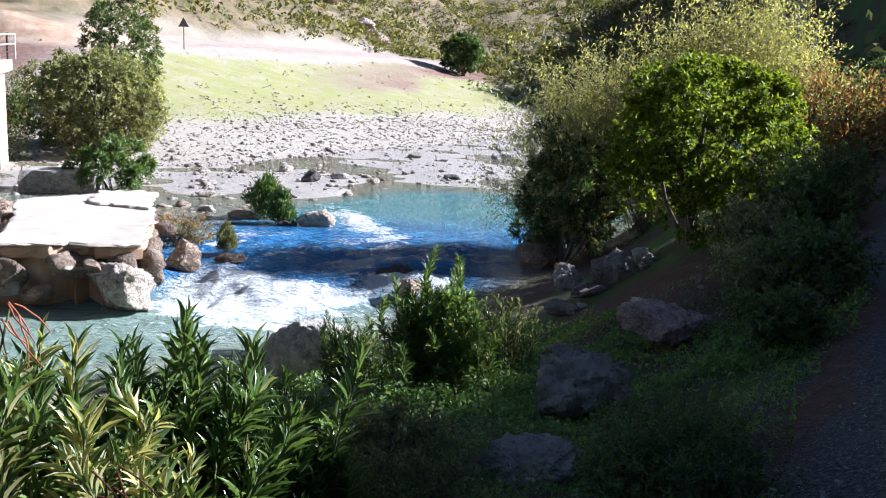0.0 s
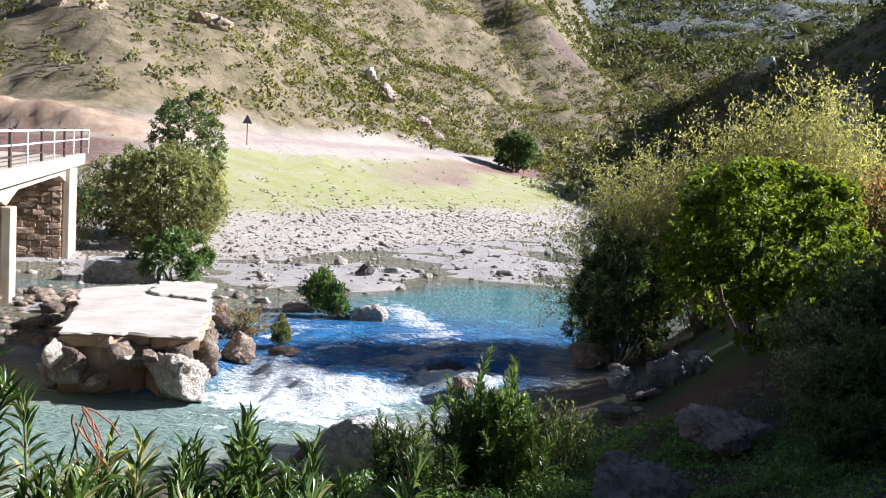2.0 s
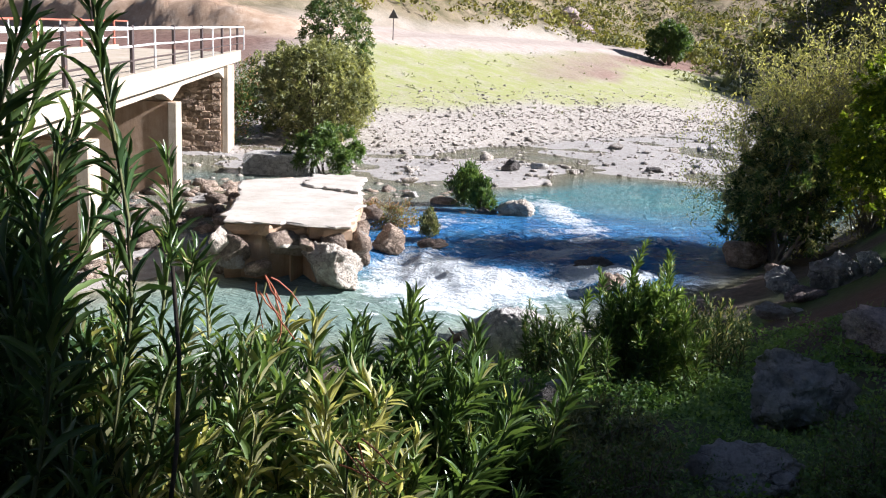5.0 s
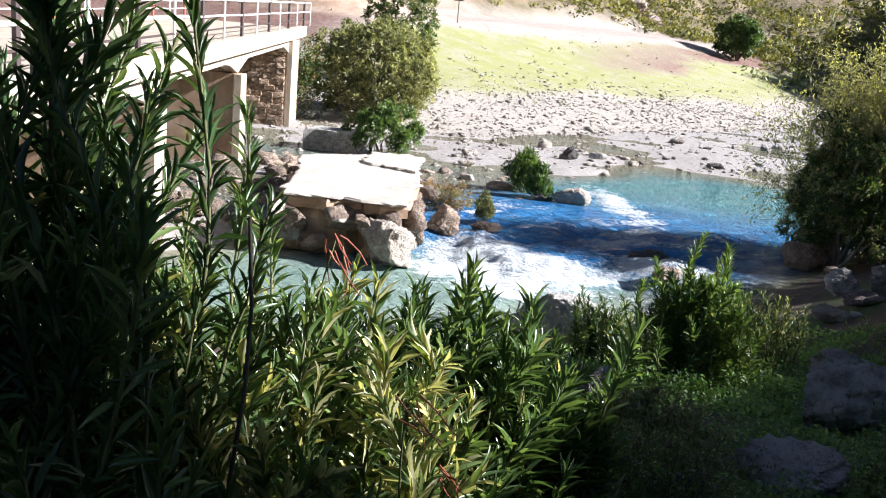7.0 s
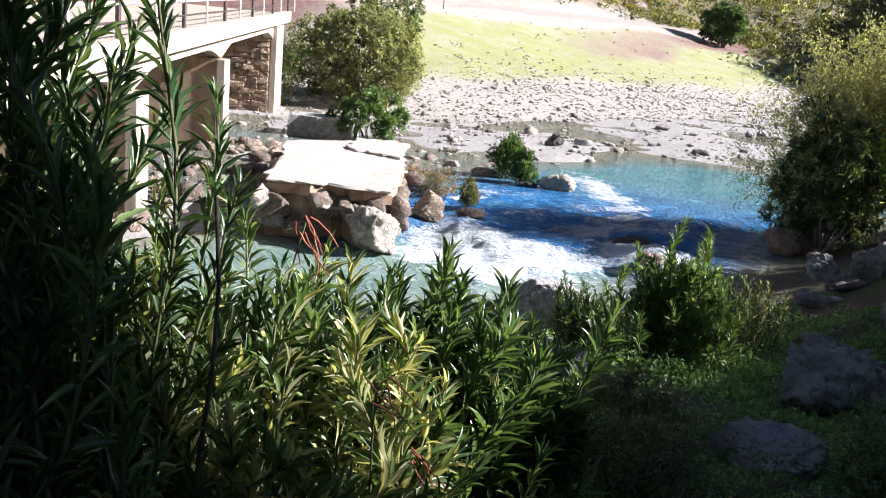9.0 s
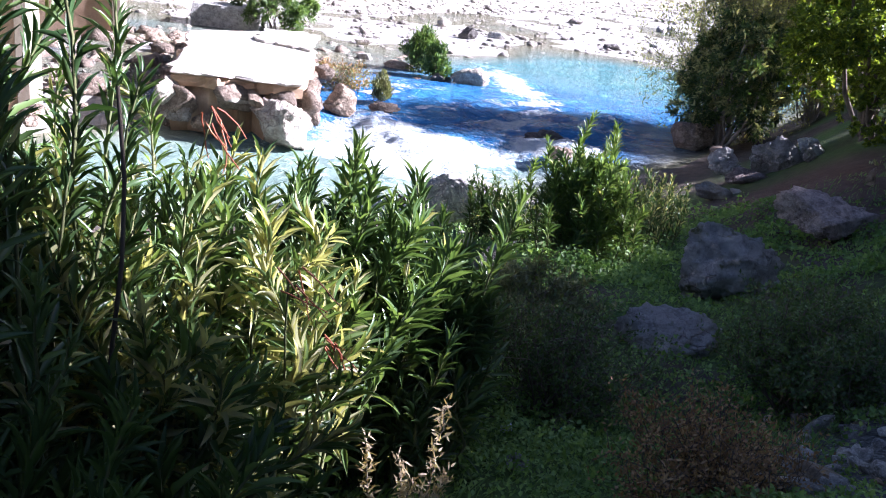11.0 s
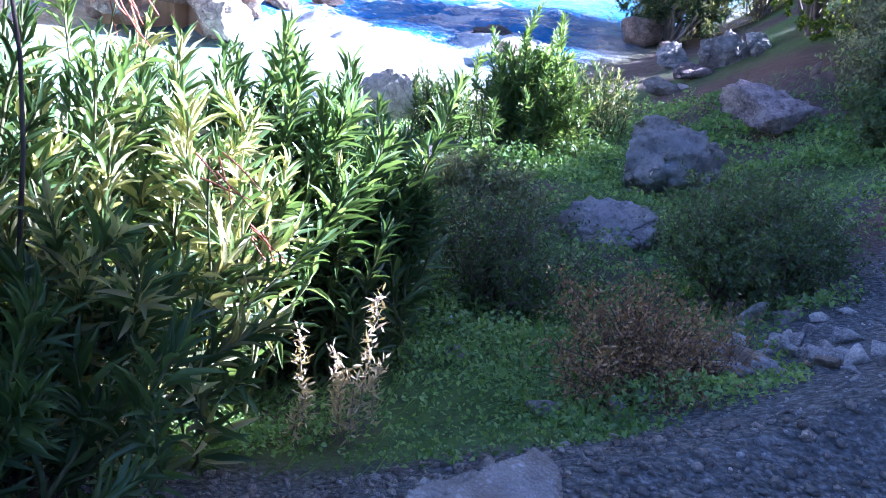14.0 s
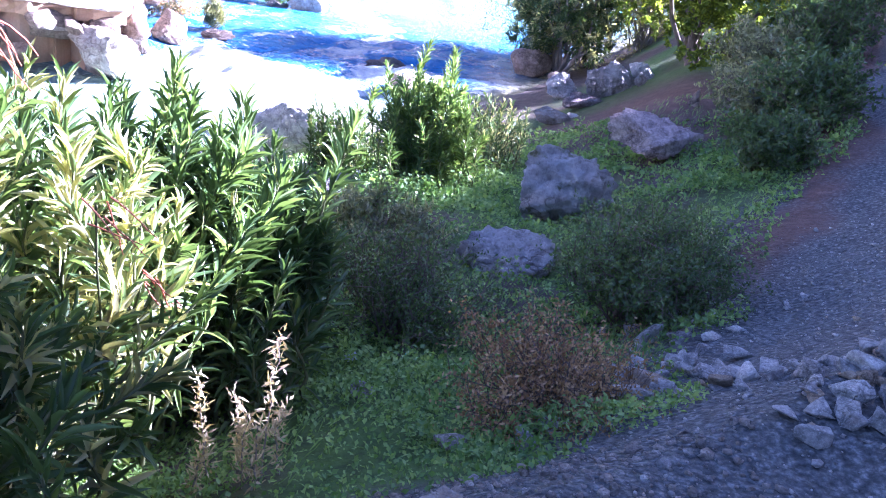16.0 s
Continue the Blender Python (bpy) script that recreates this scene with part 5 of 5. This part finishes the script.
drift = thing("driftwood", (-1.55, 10.3, 0.16), "dark curled driftwood root lying beside a boulder", "driftwood")
DRNG = np.random.default_rng(31)
part("trunk", tubes("trunk", [bent((-0.35, 0.0, -0.10), (0.30, 0.05, 0.22), DRNG, 0.16, 9)], [(0.06, 0.03)], 8), BARK, drift)
for a in ((-0.05, 0.05, 0.34), (0.42, -0.05, 0.10), (0.12, 0.12, 0.36), (-0.30, 0.1, 0.16)):
    part("root", tubes("root", [bent((0.02, 0.0, 0.08), a, DRNG, 0.2, 7)], [(0.035, 0.010)], 6), BARK, drift)

# ---- stones in number ----
def scatter(name, xs, ys, zs, sizes, material, label, category, level=1, seed=5, squash=0.55, kind="stuff"):
    """Many loose stones in one mesh, each turned, squashed and dented by chance."""
    rng = np.random.default_rng(seed)
    v0, f0 = BALLS[level]
    n, k = len(xs), len(v0)
    dent = 1 + rng.normal(0, 0.19, (n, k))
    v = v0[None] * dent[..., None]
    v = v * (sizes[:, None, None] * 0.5 * np.stack([rng.uniform(0.75, 1.3, n), rng.uniform(0.6, 1.0, n), rng.uniform(0.7, 1.25, n) * squash], 1)[:, None])
    a = rng.uniform(0, 2 * np.pi, n)
    c, s = np.cos(a)[:, None], np.sin(a)[:, None]
    x, y = v[..., 0] * c - v[..., 1] * s, v[..., 0] * s + v[..., 1] * c
    v = np.stack([x + xs[:, None], y + ys[:, None], v[..., 2] + zs[:, None]], -1).reshape(-1, 3)
    f = (f0[None] + (np.arange(n) * k)[:, None, None]).reshape(-1, 3)
    me = mesh_of(name, v, f, smooth=False)
    me.materials.append(material)
    return tagged(new(name, me), label, category, kind=kind)


def thrown(n, box, test, seed):
    rng = np.random.default_rng(seed)
    x, y = rng.uniform(box[0], box[1], n), rng.uniform(box[2], box[3], n)
    u, e, w = across(x, y)
    keep = test(x, y, u, e, w, rng.random(n))
    return x[keep], y[keep], rng


# cobbles of the bank: thick at its foot, thinning into the grass
cx, cy, crng = thrown(50000, (-30, 30, 26, 110), lambda x, y, u, e, w, r: (e > -1.2) & (e < 13) & (r < np.clip(1.0 - np.maximum(0, e - 5) / 8, 0, 1) * np.where(y > 70, 0.35, 1.0) * 0.75), 3)
csz = crng.lognormal(-2.1, 0.42, len(cx)).clip(0.08, 0.5)
scatter("cobbles", cx, cy, land(cx, cy) + csz * 0.12, csz, COBBLE, "pale rounded cobbles of the river bank", "cobbles", seed=6)
# wet stones over the silt and in the shallows
sx_, sy_, srng = thrown(15000, (-22, 12, 15, 62), lambda x, y, u, e, w, r: ((u > -0.8) | (shoal(x, y) > 0.9)) & (e < 0.3) & (w < -0.5) & (r < np.where(x < -4.5, 0.6, 0.34) * (1 - 0.5 * (y > 40))), 4)
ssz = srng.lognormal(-2.25, 0.55, len(sx_)).clip(0.07, 0.7)
scatter("river_stones", sx_, sy_, np.maximum(land(sx_, sy_), -0.06) + ssz * 0.10, ssz, COBBLE, "grey wet stones lying on silt", "stones", seed=8)
# rubble in the channel below the slab
rx, ry, rrng = thrown(1400, (-13, -3.5, 11.5, 24), lambda x, y, u, e, w, r: (w < -0.6) & ((x < -6.2) | (y > 18)) & (r < 0.4) & ~((x > -8) & (y < 19)), 14)
rsz = rrng.lognormal(-1.45, 0.45, len(rx)).clip(0.1, 0.75)
scatter("channel_stones", rx, ry, np.maximum(land(rx, ry), -0.12) + rsz * 0.12, rsz, ROCK_BROWN, "brown stones in the shallow channel", "stones", level=2, seed=9)
# grit and pebbles of the path
gx, gy, grng = thrown(13000, (-0.9, 3.6, 1.2, 6.5), lambda x, y, u, e, w, r: (r < 0.8) & (((x - path_edge(y)) > -0.15) | (y < 2.4)) & (y < 5.4 + (r - 0.5)), 15)
gsz = grng.lognormal(-4.75, 0.6, len(gx)).clip(0.004, 0.045)
scatter("path_grit", gx, gy, land(gx, gy) + gsz * 0.15, gsz, PATH_STONE, "grey grit and pebbles on the dirt path", "gravel", seed=10)

px_, py_, prng = thrown(7000, (-1.0, 1.3, 1.25, 2.75), lambda x, y, u, e, w, r: (r < 0.6) & (y < 2.45 + 0.12 * x), 16)
psz = prng.lognormal(-4.35, 0.55, len(px_)).clip(0.006, 0.05)
scatter("path_pebbles", px_, py_, land(px_, py_) + psz * 0.15, psz, COBBLE, "pale pebbles strewn along the path's edge", "gravel", seed=17)

# broken stones along the path: sharp-edged, in two loose heaps and strewn between
def broken_stone(x, y, s, seed, material, label):
    rng = np.random.default_rng(seed)
    bm = bmesh.new()
    pts = rng.uniform(-1, 1, (11, 3))
    pts /= np.abs(pts).max(1)[:, None] ** 0.7
    for p in pts * (0.5 * s, 0.5 * s * rng.uniform(0.55, 0.9), 0.5 * s * rng.uniform(0.35, 0.7)):
        bm.verts.new(p)
    hull = bmesh.ops.convex_hull(bm, input=bm.verts)
    bmesh.ops.delete(bm, geom=list({g for g in hull["geom_interior"] + hull["geom_unused"] if isinstance(g, bmesh.types.BMVert)}), context="VERTS")
    bmesh.ops.bevel(bm, geom=bm.edges[:], offset=0.03 * s, segments=1, affect="EDGES")
    for v in bm.verts:
        v.co += 0.05 * s * noise.noise_vector(v.co * (4 / s))
    me = bpy.data.meshes.new("path_stone")
    bm.to_mesh(me)
    bm.free()
    me.materials.append(material)
    ob = new("path_stone", me)
    low = min(v.co.z for v in me.vertices)
    ob.matrix_world = pose(x, y, ground_z(x, y) - low * 0.75, rng.uniform(-16, 16), rng.uniform(-16, 16), rng.uniform(0, 360))
    return tagged(ob, label, "stone", "stones along the path")


SRNG = np.random.default_rng(2024)
heaps = [(3.0, 3.65, 1.33, 0.24, 40, 0.105), (3.75, 4.6, 1.66, 0.22, 22, 0.095), (2.45, 3.05, 1.70, 0.17, 48, 0.09), (2.4, 5.0, 1.8, 0.8, 46, 0.04)]
for y0, y1, xm, xs_, count, big_ in heaps:
    for _ in range(count):
        y = SRNG.uniform(y0, y1)
        x = xm + xs_ * SRNG.normal() * 0.7 + 0.25 * (y - 0.5 * (y0 + y1))
        if y < 2.75 and x < 1.35:
            x += 0.4
        s = big_ * SRNG.lognormal(-0.15, 0.35)
        ochre = SRNG.random() < 0.16
        broken_stone(x, y, s, int(SRNG.integers(1, 1 << 30)), PATH_OCHRE if ochre else PATH_STONE, "sharp broken ochre stone on the dirt path" if ochre else "sharp broken grey stone on the dirt path")
for x, y, s in ((1.14, 3.2, 0.17), (1.17, 3.04, 0.15), (1.46, 3.25, 0.12), (0.74, 2.78, 0.12), (0.86, 2.92, 0.14), (0.52, 2.9, 0.12), (1.63, 2.95, 0.13), (1.6, 2.62, 0.14), (0.55, 2.45, 0.05), (0.1, 2.3, 0.05), (-0.3, 2.05, 0.05), (0.2, 2.15, 0.04)):
    broken_stone(x, y, s, int(1000 * x + 77 * y) + 5000, PATH_STONE, "sharp broken grey stone on the dirt path")
for k, (x, y, s) in enumerate([(1.9, 43.5, 0.8), (3.2, 44.5, 0.9), (0.6, 40.8, 0.6), (-1.9, 31.0, 0.5), (-3.2, 31.6, 0.9), (-2.6, 29.5, 0.35), (1.5, 32.4, 0.45), (2.5, 36.0, 0.6), (-8.2, 32.0, 0.7),
                               (-7.0, 28.4, 0.5), (-5.6, 22.8, 0.6), (-4.8, 24.6, 0.5), (-6.4, 25.5, 0.7), (3.9, 46.5, 0.7)]):
    rock("river_stone", (x, y, 0.05), (s, s * 0.7, s * 0.6), 260 + k, (ROCK_WHITE, ROCK_GREY, COBBLE)[k % 3], "pale stone lying on the wet silt", RNG.uniform(0, 360), 0, 0.3, 3, "stone", "stones on the silt")

# weathered block at the path's edge
rock("concrete_lump", (0.34, 1.74), (0.44, 0.62, 0.30), 301, pebbled_mat("pebbled_concrete"),
     "worn gravelly concrete lump at the path's edge", 8, 0, 0.42, 5, "concrete", facets=9, rough=0.17, flat_top=True)


# ---- scrub on the slopes ----
def scrub(name, n, box, test, size, leaves, leaf, material, label, seed, vary=0.40):
    """Many low rounded shrubs in one mesh: leaves close over two or three lumps each."""
    rng = np.random.default_rng(seed)
    x, y, _ = thrown(n, box, test, seed)
    z = land(x, y)
    r = rng.lognormal(math.log(size), vary, len(x))
    k = leaves
    c = np.repeat(np.c_[x, y, z], k, 0)
    rr = np.repeat(r, k)[:, None]
    way = unit(rng.normal(size=(len(c), 3)))
    way[:, 2] = np.abs(way[:, 2])
    lobe = np.repeat(rng.normal(0, 0.38, (len(x), 3, 3)) * (1, 1, 0.3), k, 0)[np.arange(len(c)), rng.integers(0, 3, len(c))]
    at = c + (lobe + way * rng.uniform(0.45, 0.75, (len(c), 1)) * (1, 1, 0.95)) * rr
    aim = unit(rng.normal(size=at.shape) + way * 0.4)
    ln = (leaf[0] * rng.uniform(0.6, 1.3, len(at))) * np.sqrt(rr[:, 0] / size)
    me = leaf_mesh(name, at, aim, unit(rng.normal(0, 0.4, at.shape) + way), ln, ln * leaf[1] / leaf[0], LEAF_VEE)
    me.materials.append(material)
    return tagged(new(name, me), label, "scrub", kind="stuff")


def patchy(x, y, size, seed):
    return np.clip(0.5 + 0.8 * fbm(x, y, size, 3, seed), 0, 1)


def left_slope(x, y, e):
    return ((e > 36) | (y > 118)) & (x < 0.13 * y + 24) & (x > -0.7 * y)


def thick(x, y, size, seed):
    """How close the scrub of the far slopes stands: thin on the dry shoulder beside the road, none on the fields."""
    dry = step(-0.34, -0.24, x / y)
    return (0.35 + 0.75 * patchy(x, y, size, seed)) * (0.42 + 0.58 * dry) * (ploughed(x, y) < 0.3) * (meadow(x, y) < 0.35)


scrub("hillside_scrub", 17000, (-150, 60, 60, 300), lambda x, y, u, e, w, r: left_slope(x, y, e) & (r < thick(x, y, 30, 61) * 0.50), 1.25, 36, (0.42, 0.28), LEAF_HILL, "dark olive scrub dotted over a dry hillside", 81, 0.5)
scrub("golden_scrub", 15000, (-130, 60, 60, 300), lambda x, y, u, e, w, r: left_slope(x, y, e) & (r < thick(x, y, 24, 67) * 0.55), 1.1, 34, (0.40, 0.26), LEAF_GOLD, "yellow-green scrub on a dry hillside", 85, 0.5)
scrub("upper_scrub", 5000, (-160, 120, 290, 460), lambda x, y, u, e, w, r: (x < 0.3 * y) & (x > -0.4 * y) & (r < thick(x, y, 40, 63) * 0.8), 1.9, 16, (1.2, 0.8), LEAF_HILL, "olive scrub on the upper hillside", 88, 0.5)
scrub("valley_scrub", 13000, (8, 260, 85, 480), lambda x, y, u, e, w, r: (x > 0.13 * y - 3) & (x < 0.8 * y) & (r < thick(x, y, 40, 62) * 0.85), 2.1, 21, (1.0, 0.62), LEAF_FAR, "dark green scrub filling the far valley", 82, 0.5)
scrub("mountain_scrub", 6500, (20, 330, 330, 640), lambda x, y, u, e, w, r: (x > 0.08 * y) & (r < patchy(x, y, 60, 64) * 1.1), 2.6, 12, (2.2, 1.5), LEAF_FAR, "dark scrub over the distant mountainside", 87)
scrub("track_scrub", 700, (-10, 60, 95, 170), lambda x, y, u, e, w, r: (e > 8) & (x > 3 + 0.02 * y) & (x < 0.16 * y + 6) & (r < 0.55), 1.2, 60, (0.45, 0.25), LEAF_OLIVE, "olive bushes beyond the track", 83)


def in_gap(x, y):
    """A strip of the unseen near hill, kept free of scrub to let the low sun through."""
    ye = y - SUN_Y * (x + 0.9 - 0.36 * (y - 3)) / (SUN_X - 0.36 * SUN_Y)
    return (ye > 1.2) & (ye < 4.4)


scrub("bank_scrub", 1500, (4, 30, 6, 70), lambda x, y, u, e, w, r: (w > 3.0) & (x > 3.6 + 0.32 * y) & (r < 0.55) & ~in_gap(x, y), 0.6, 90, (0.13, 0.06), LEAF_DEEP, "dark scrub on the shaded hillside", 84)
scrub("field_tufts", 900, (-30, 22, 45, 112), lambda x, y, u, e, w, r: (e > 5) & (e < 24) & (r < 0.5), 0.10, 14, (0.13, 0.04), LEAF_OLIVE, "small weeds dotted over the grass", 86)

# rock ribs of the hillside
for k, (x, y, s, m_) in enumerate([(-11.5, 126, 7.0, ROCK_RED), (-8.5, 124, 5.5, ROCK_RED), (-16.5, 131, 7.5, ROCK_RED), (-20.0, 137, 6.0, ROCK_GREY), (-34.0, 104, 5.0, ROCK_BROWN), (-37.0, 108, 6.0, ROCK_BROWN),
                                   (-50.0, 96, 6.0, ROCK_BROWN), (-45.0, 95, 5.0, ROCK_BROWN), (52.0, 185, 10.0, ROCK_GREY), (57.0, 190, 12.0, ROCK_GREY), (44.0, 180, 7.0, ROCK_GREY)]):
    rock("rock_outcrop", (x, y), (s, s * 0.7, s * 0.55), 400 + k, m_, "bare jagged rock rib on the hillside", RNG.uniform(0, 360), RNG.uniform(-20, 20), 0.35, 4, "rock", "rock ribs", rough=0.35, facets=18)


# ---- low green cover of the near bank ----
def ground_cover():
    rng = np.random.default_rng(95)
    n = 300000
    x, y = rng.uniform(-1.2, 4.5, n), 2.0 + 9.0 * rng.uniform(0, 1, n) ** 1.7
    u, e, w = across(x, y)
    line = x - path_edge(y)
    edge = 0.25 * fbm(x, y, 0.6, 3, 96)
    lush = (line + edge < 0.05) & (y > np.interp(x, (-1.0, -0.25, 0.2, 0.6, 1.2), (2.9, 2.42, 2.22, 2.32, 2.35)) + 0.7 * edge) & (w > 1.2)
    right = (line > 1.2) & (line < 3.5) & (y > 3.0) & (fbm(x, y, 0.8, 3, 48) > 0.1)
    lush = lush & (np.exp(-(((x - 3.0) / 0.95) ** 2 + ((y - 10.2) / 1.5) ** 2)) < 0.45)
    keep = (lush & (rng.random(n) < np.clip(0.5 + 1.3 * fbm(x, y, 0.5, 3, 97), 0.22, 1) * np.where(y > 5, 0.6, 1.0))) | (right & (rng.random(n) < 0.15))
    x, y = x[keep], y[keep]
    n = len(x)
    z = land(x, y)
    rosette = 0.012 * rng.normal(size=(n, 2))
    h = rng.uniform(0.005, 0.12, n) * (0.5 + 1.1 * np.clip(fbm(x, y, 0.4, 2, 98), -0.5, 1))
    at = np.c_[x + rosette[:, 0], y + rosette[:, 1], z + h]
    aim = rng.normal(size=(n, 3)) + (0.25)
    ln = rng.uniform(0.012, 0.030, n) * (0.9 + 0.22 * np.clip(y - 2.4, 0, 5))
    me = leaf_mesh("herbs", at, aim, rng.normal(0, 0.45, (n, 3)) + (0.2, 0.0, 1.0), ln, ln * rng.uniform(0.45, 0.8, n), LEAF_VEE)
    me.materials.append(LEAF_HERB)
    tagged(new("herbs", me), "low bright green herbs covering the damp bank", "herbs", kind="stuff")
    n = 40000
    x, y = rng.uniform(-1.0, 4.2, n), 2.1 + 8.5 * rng.uniform(0, 1, n) ** 1.5
    u, e, w = across(x, y)
    line = x - path_edge(y)
    keep = (line < -0.1) & (y > 2.35) & ((x > -0.3) | (y > 2.9)) & (w > 1.0) & (rng.random(n) < np.clip(0.1 + 1.4 * fbm(x, y, 0.7, 3, 99), 0, 1))
    x, y = x[keep], y[keep]
    n = len(x)
    ln = rng.uniform(0.04, 0.11, n)
    me = leaf_mesh("grass", np.c_[x, y, land(x, y)], rng.normal(0, 0.45, (n, 3)) + (1), rng.normal(size=(n, 3)), ln, rng.uniform(0.004, 0.008, n))
    me.materials.append(LEAF_HERB)
    tagged(new("grass", me), "tufts of green grass on the near bank", "grass", kind="stuff")


ground_cover()


# ---- litter ----
def crumpled(name, place, size, seed, color, label):
    me = rock_mesh(name, size, seed, 4, facets=16, rough=0.4)
    m = Mat(name + "_plastic")
    m.bump(m.noise(60, 5, 0.7), 0.5, 0.01)
    me.materials.append(m.done(m.ramp(m.noise(20, 4), [(0.35, tuple(0.75 * c for c in color)), (0.65, color)]), 0.4, 0.5))
    ob = new(name, me)
    ob.location = (place[0], place[1], ground_z(*place) + size[2] * 0.3)
    return tagged(ob, label, "litter")


crumpled("plastic_bag", (-0.27, 1.80), (0.26, 0.15, 0.12), 601, (0.55, 0.60, 0.66), "crumpled pale plastic bag on the gravel")
crumpled("paper_scrap", (0.12, 3.95), (0.09, 0.06, 0.09), 602, (0.70, 0.74, 0.80), "crumpled white scrap lying in the weeds")
crumpled("bottle_cap", (0.37, 4.05), (0.03, 0.03, 0.02), 603, (0.10, 0.55, 0.35), "small green bottle cap in the herbs")
rock("stone", (0.20, 3.45), (0.14, 0.10, 0.13), 610, PATH_STONE, "blue-grey stone half hidden in herbs", 20, 0, 0.3, 3, "stone")
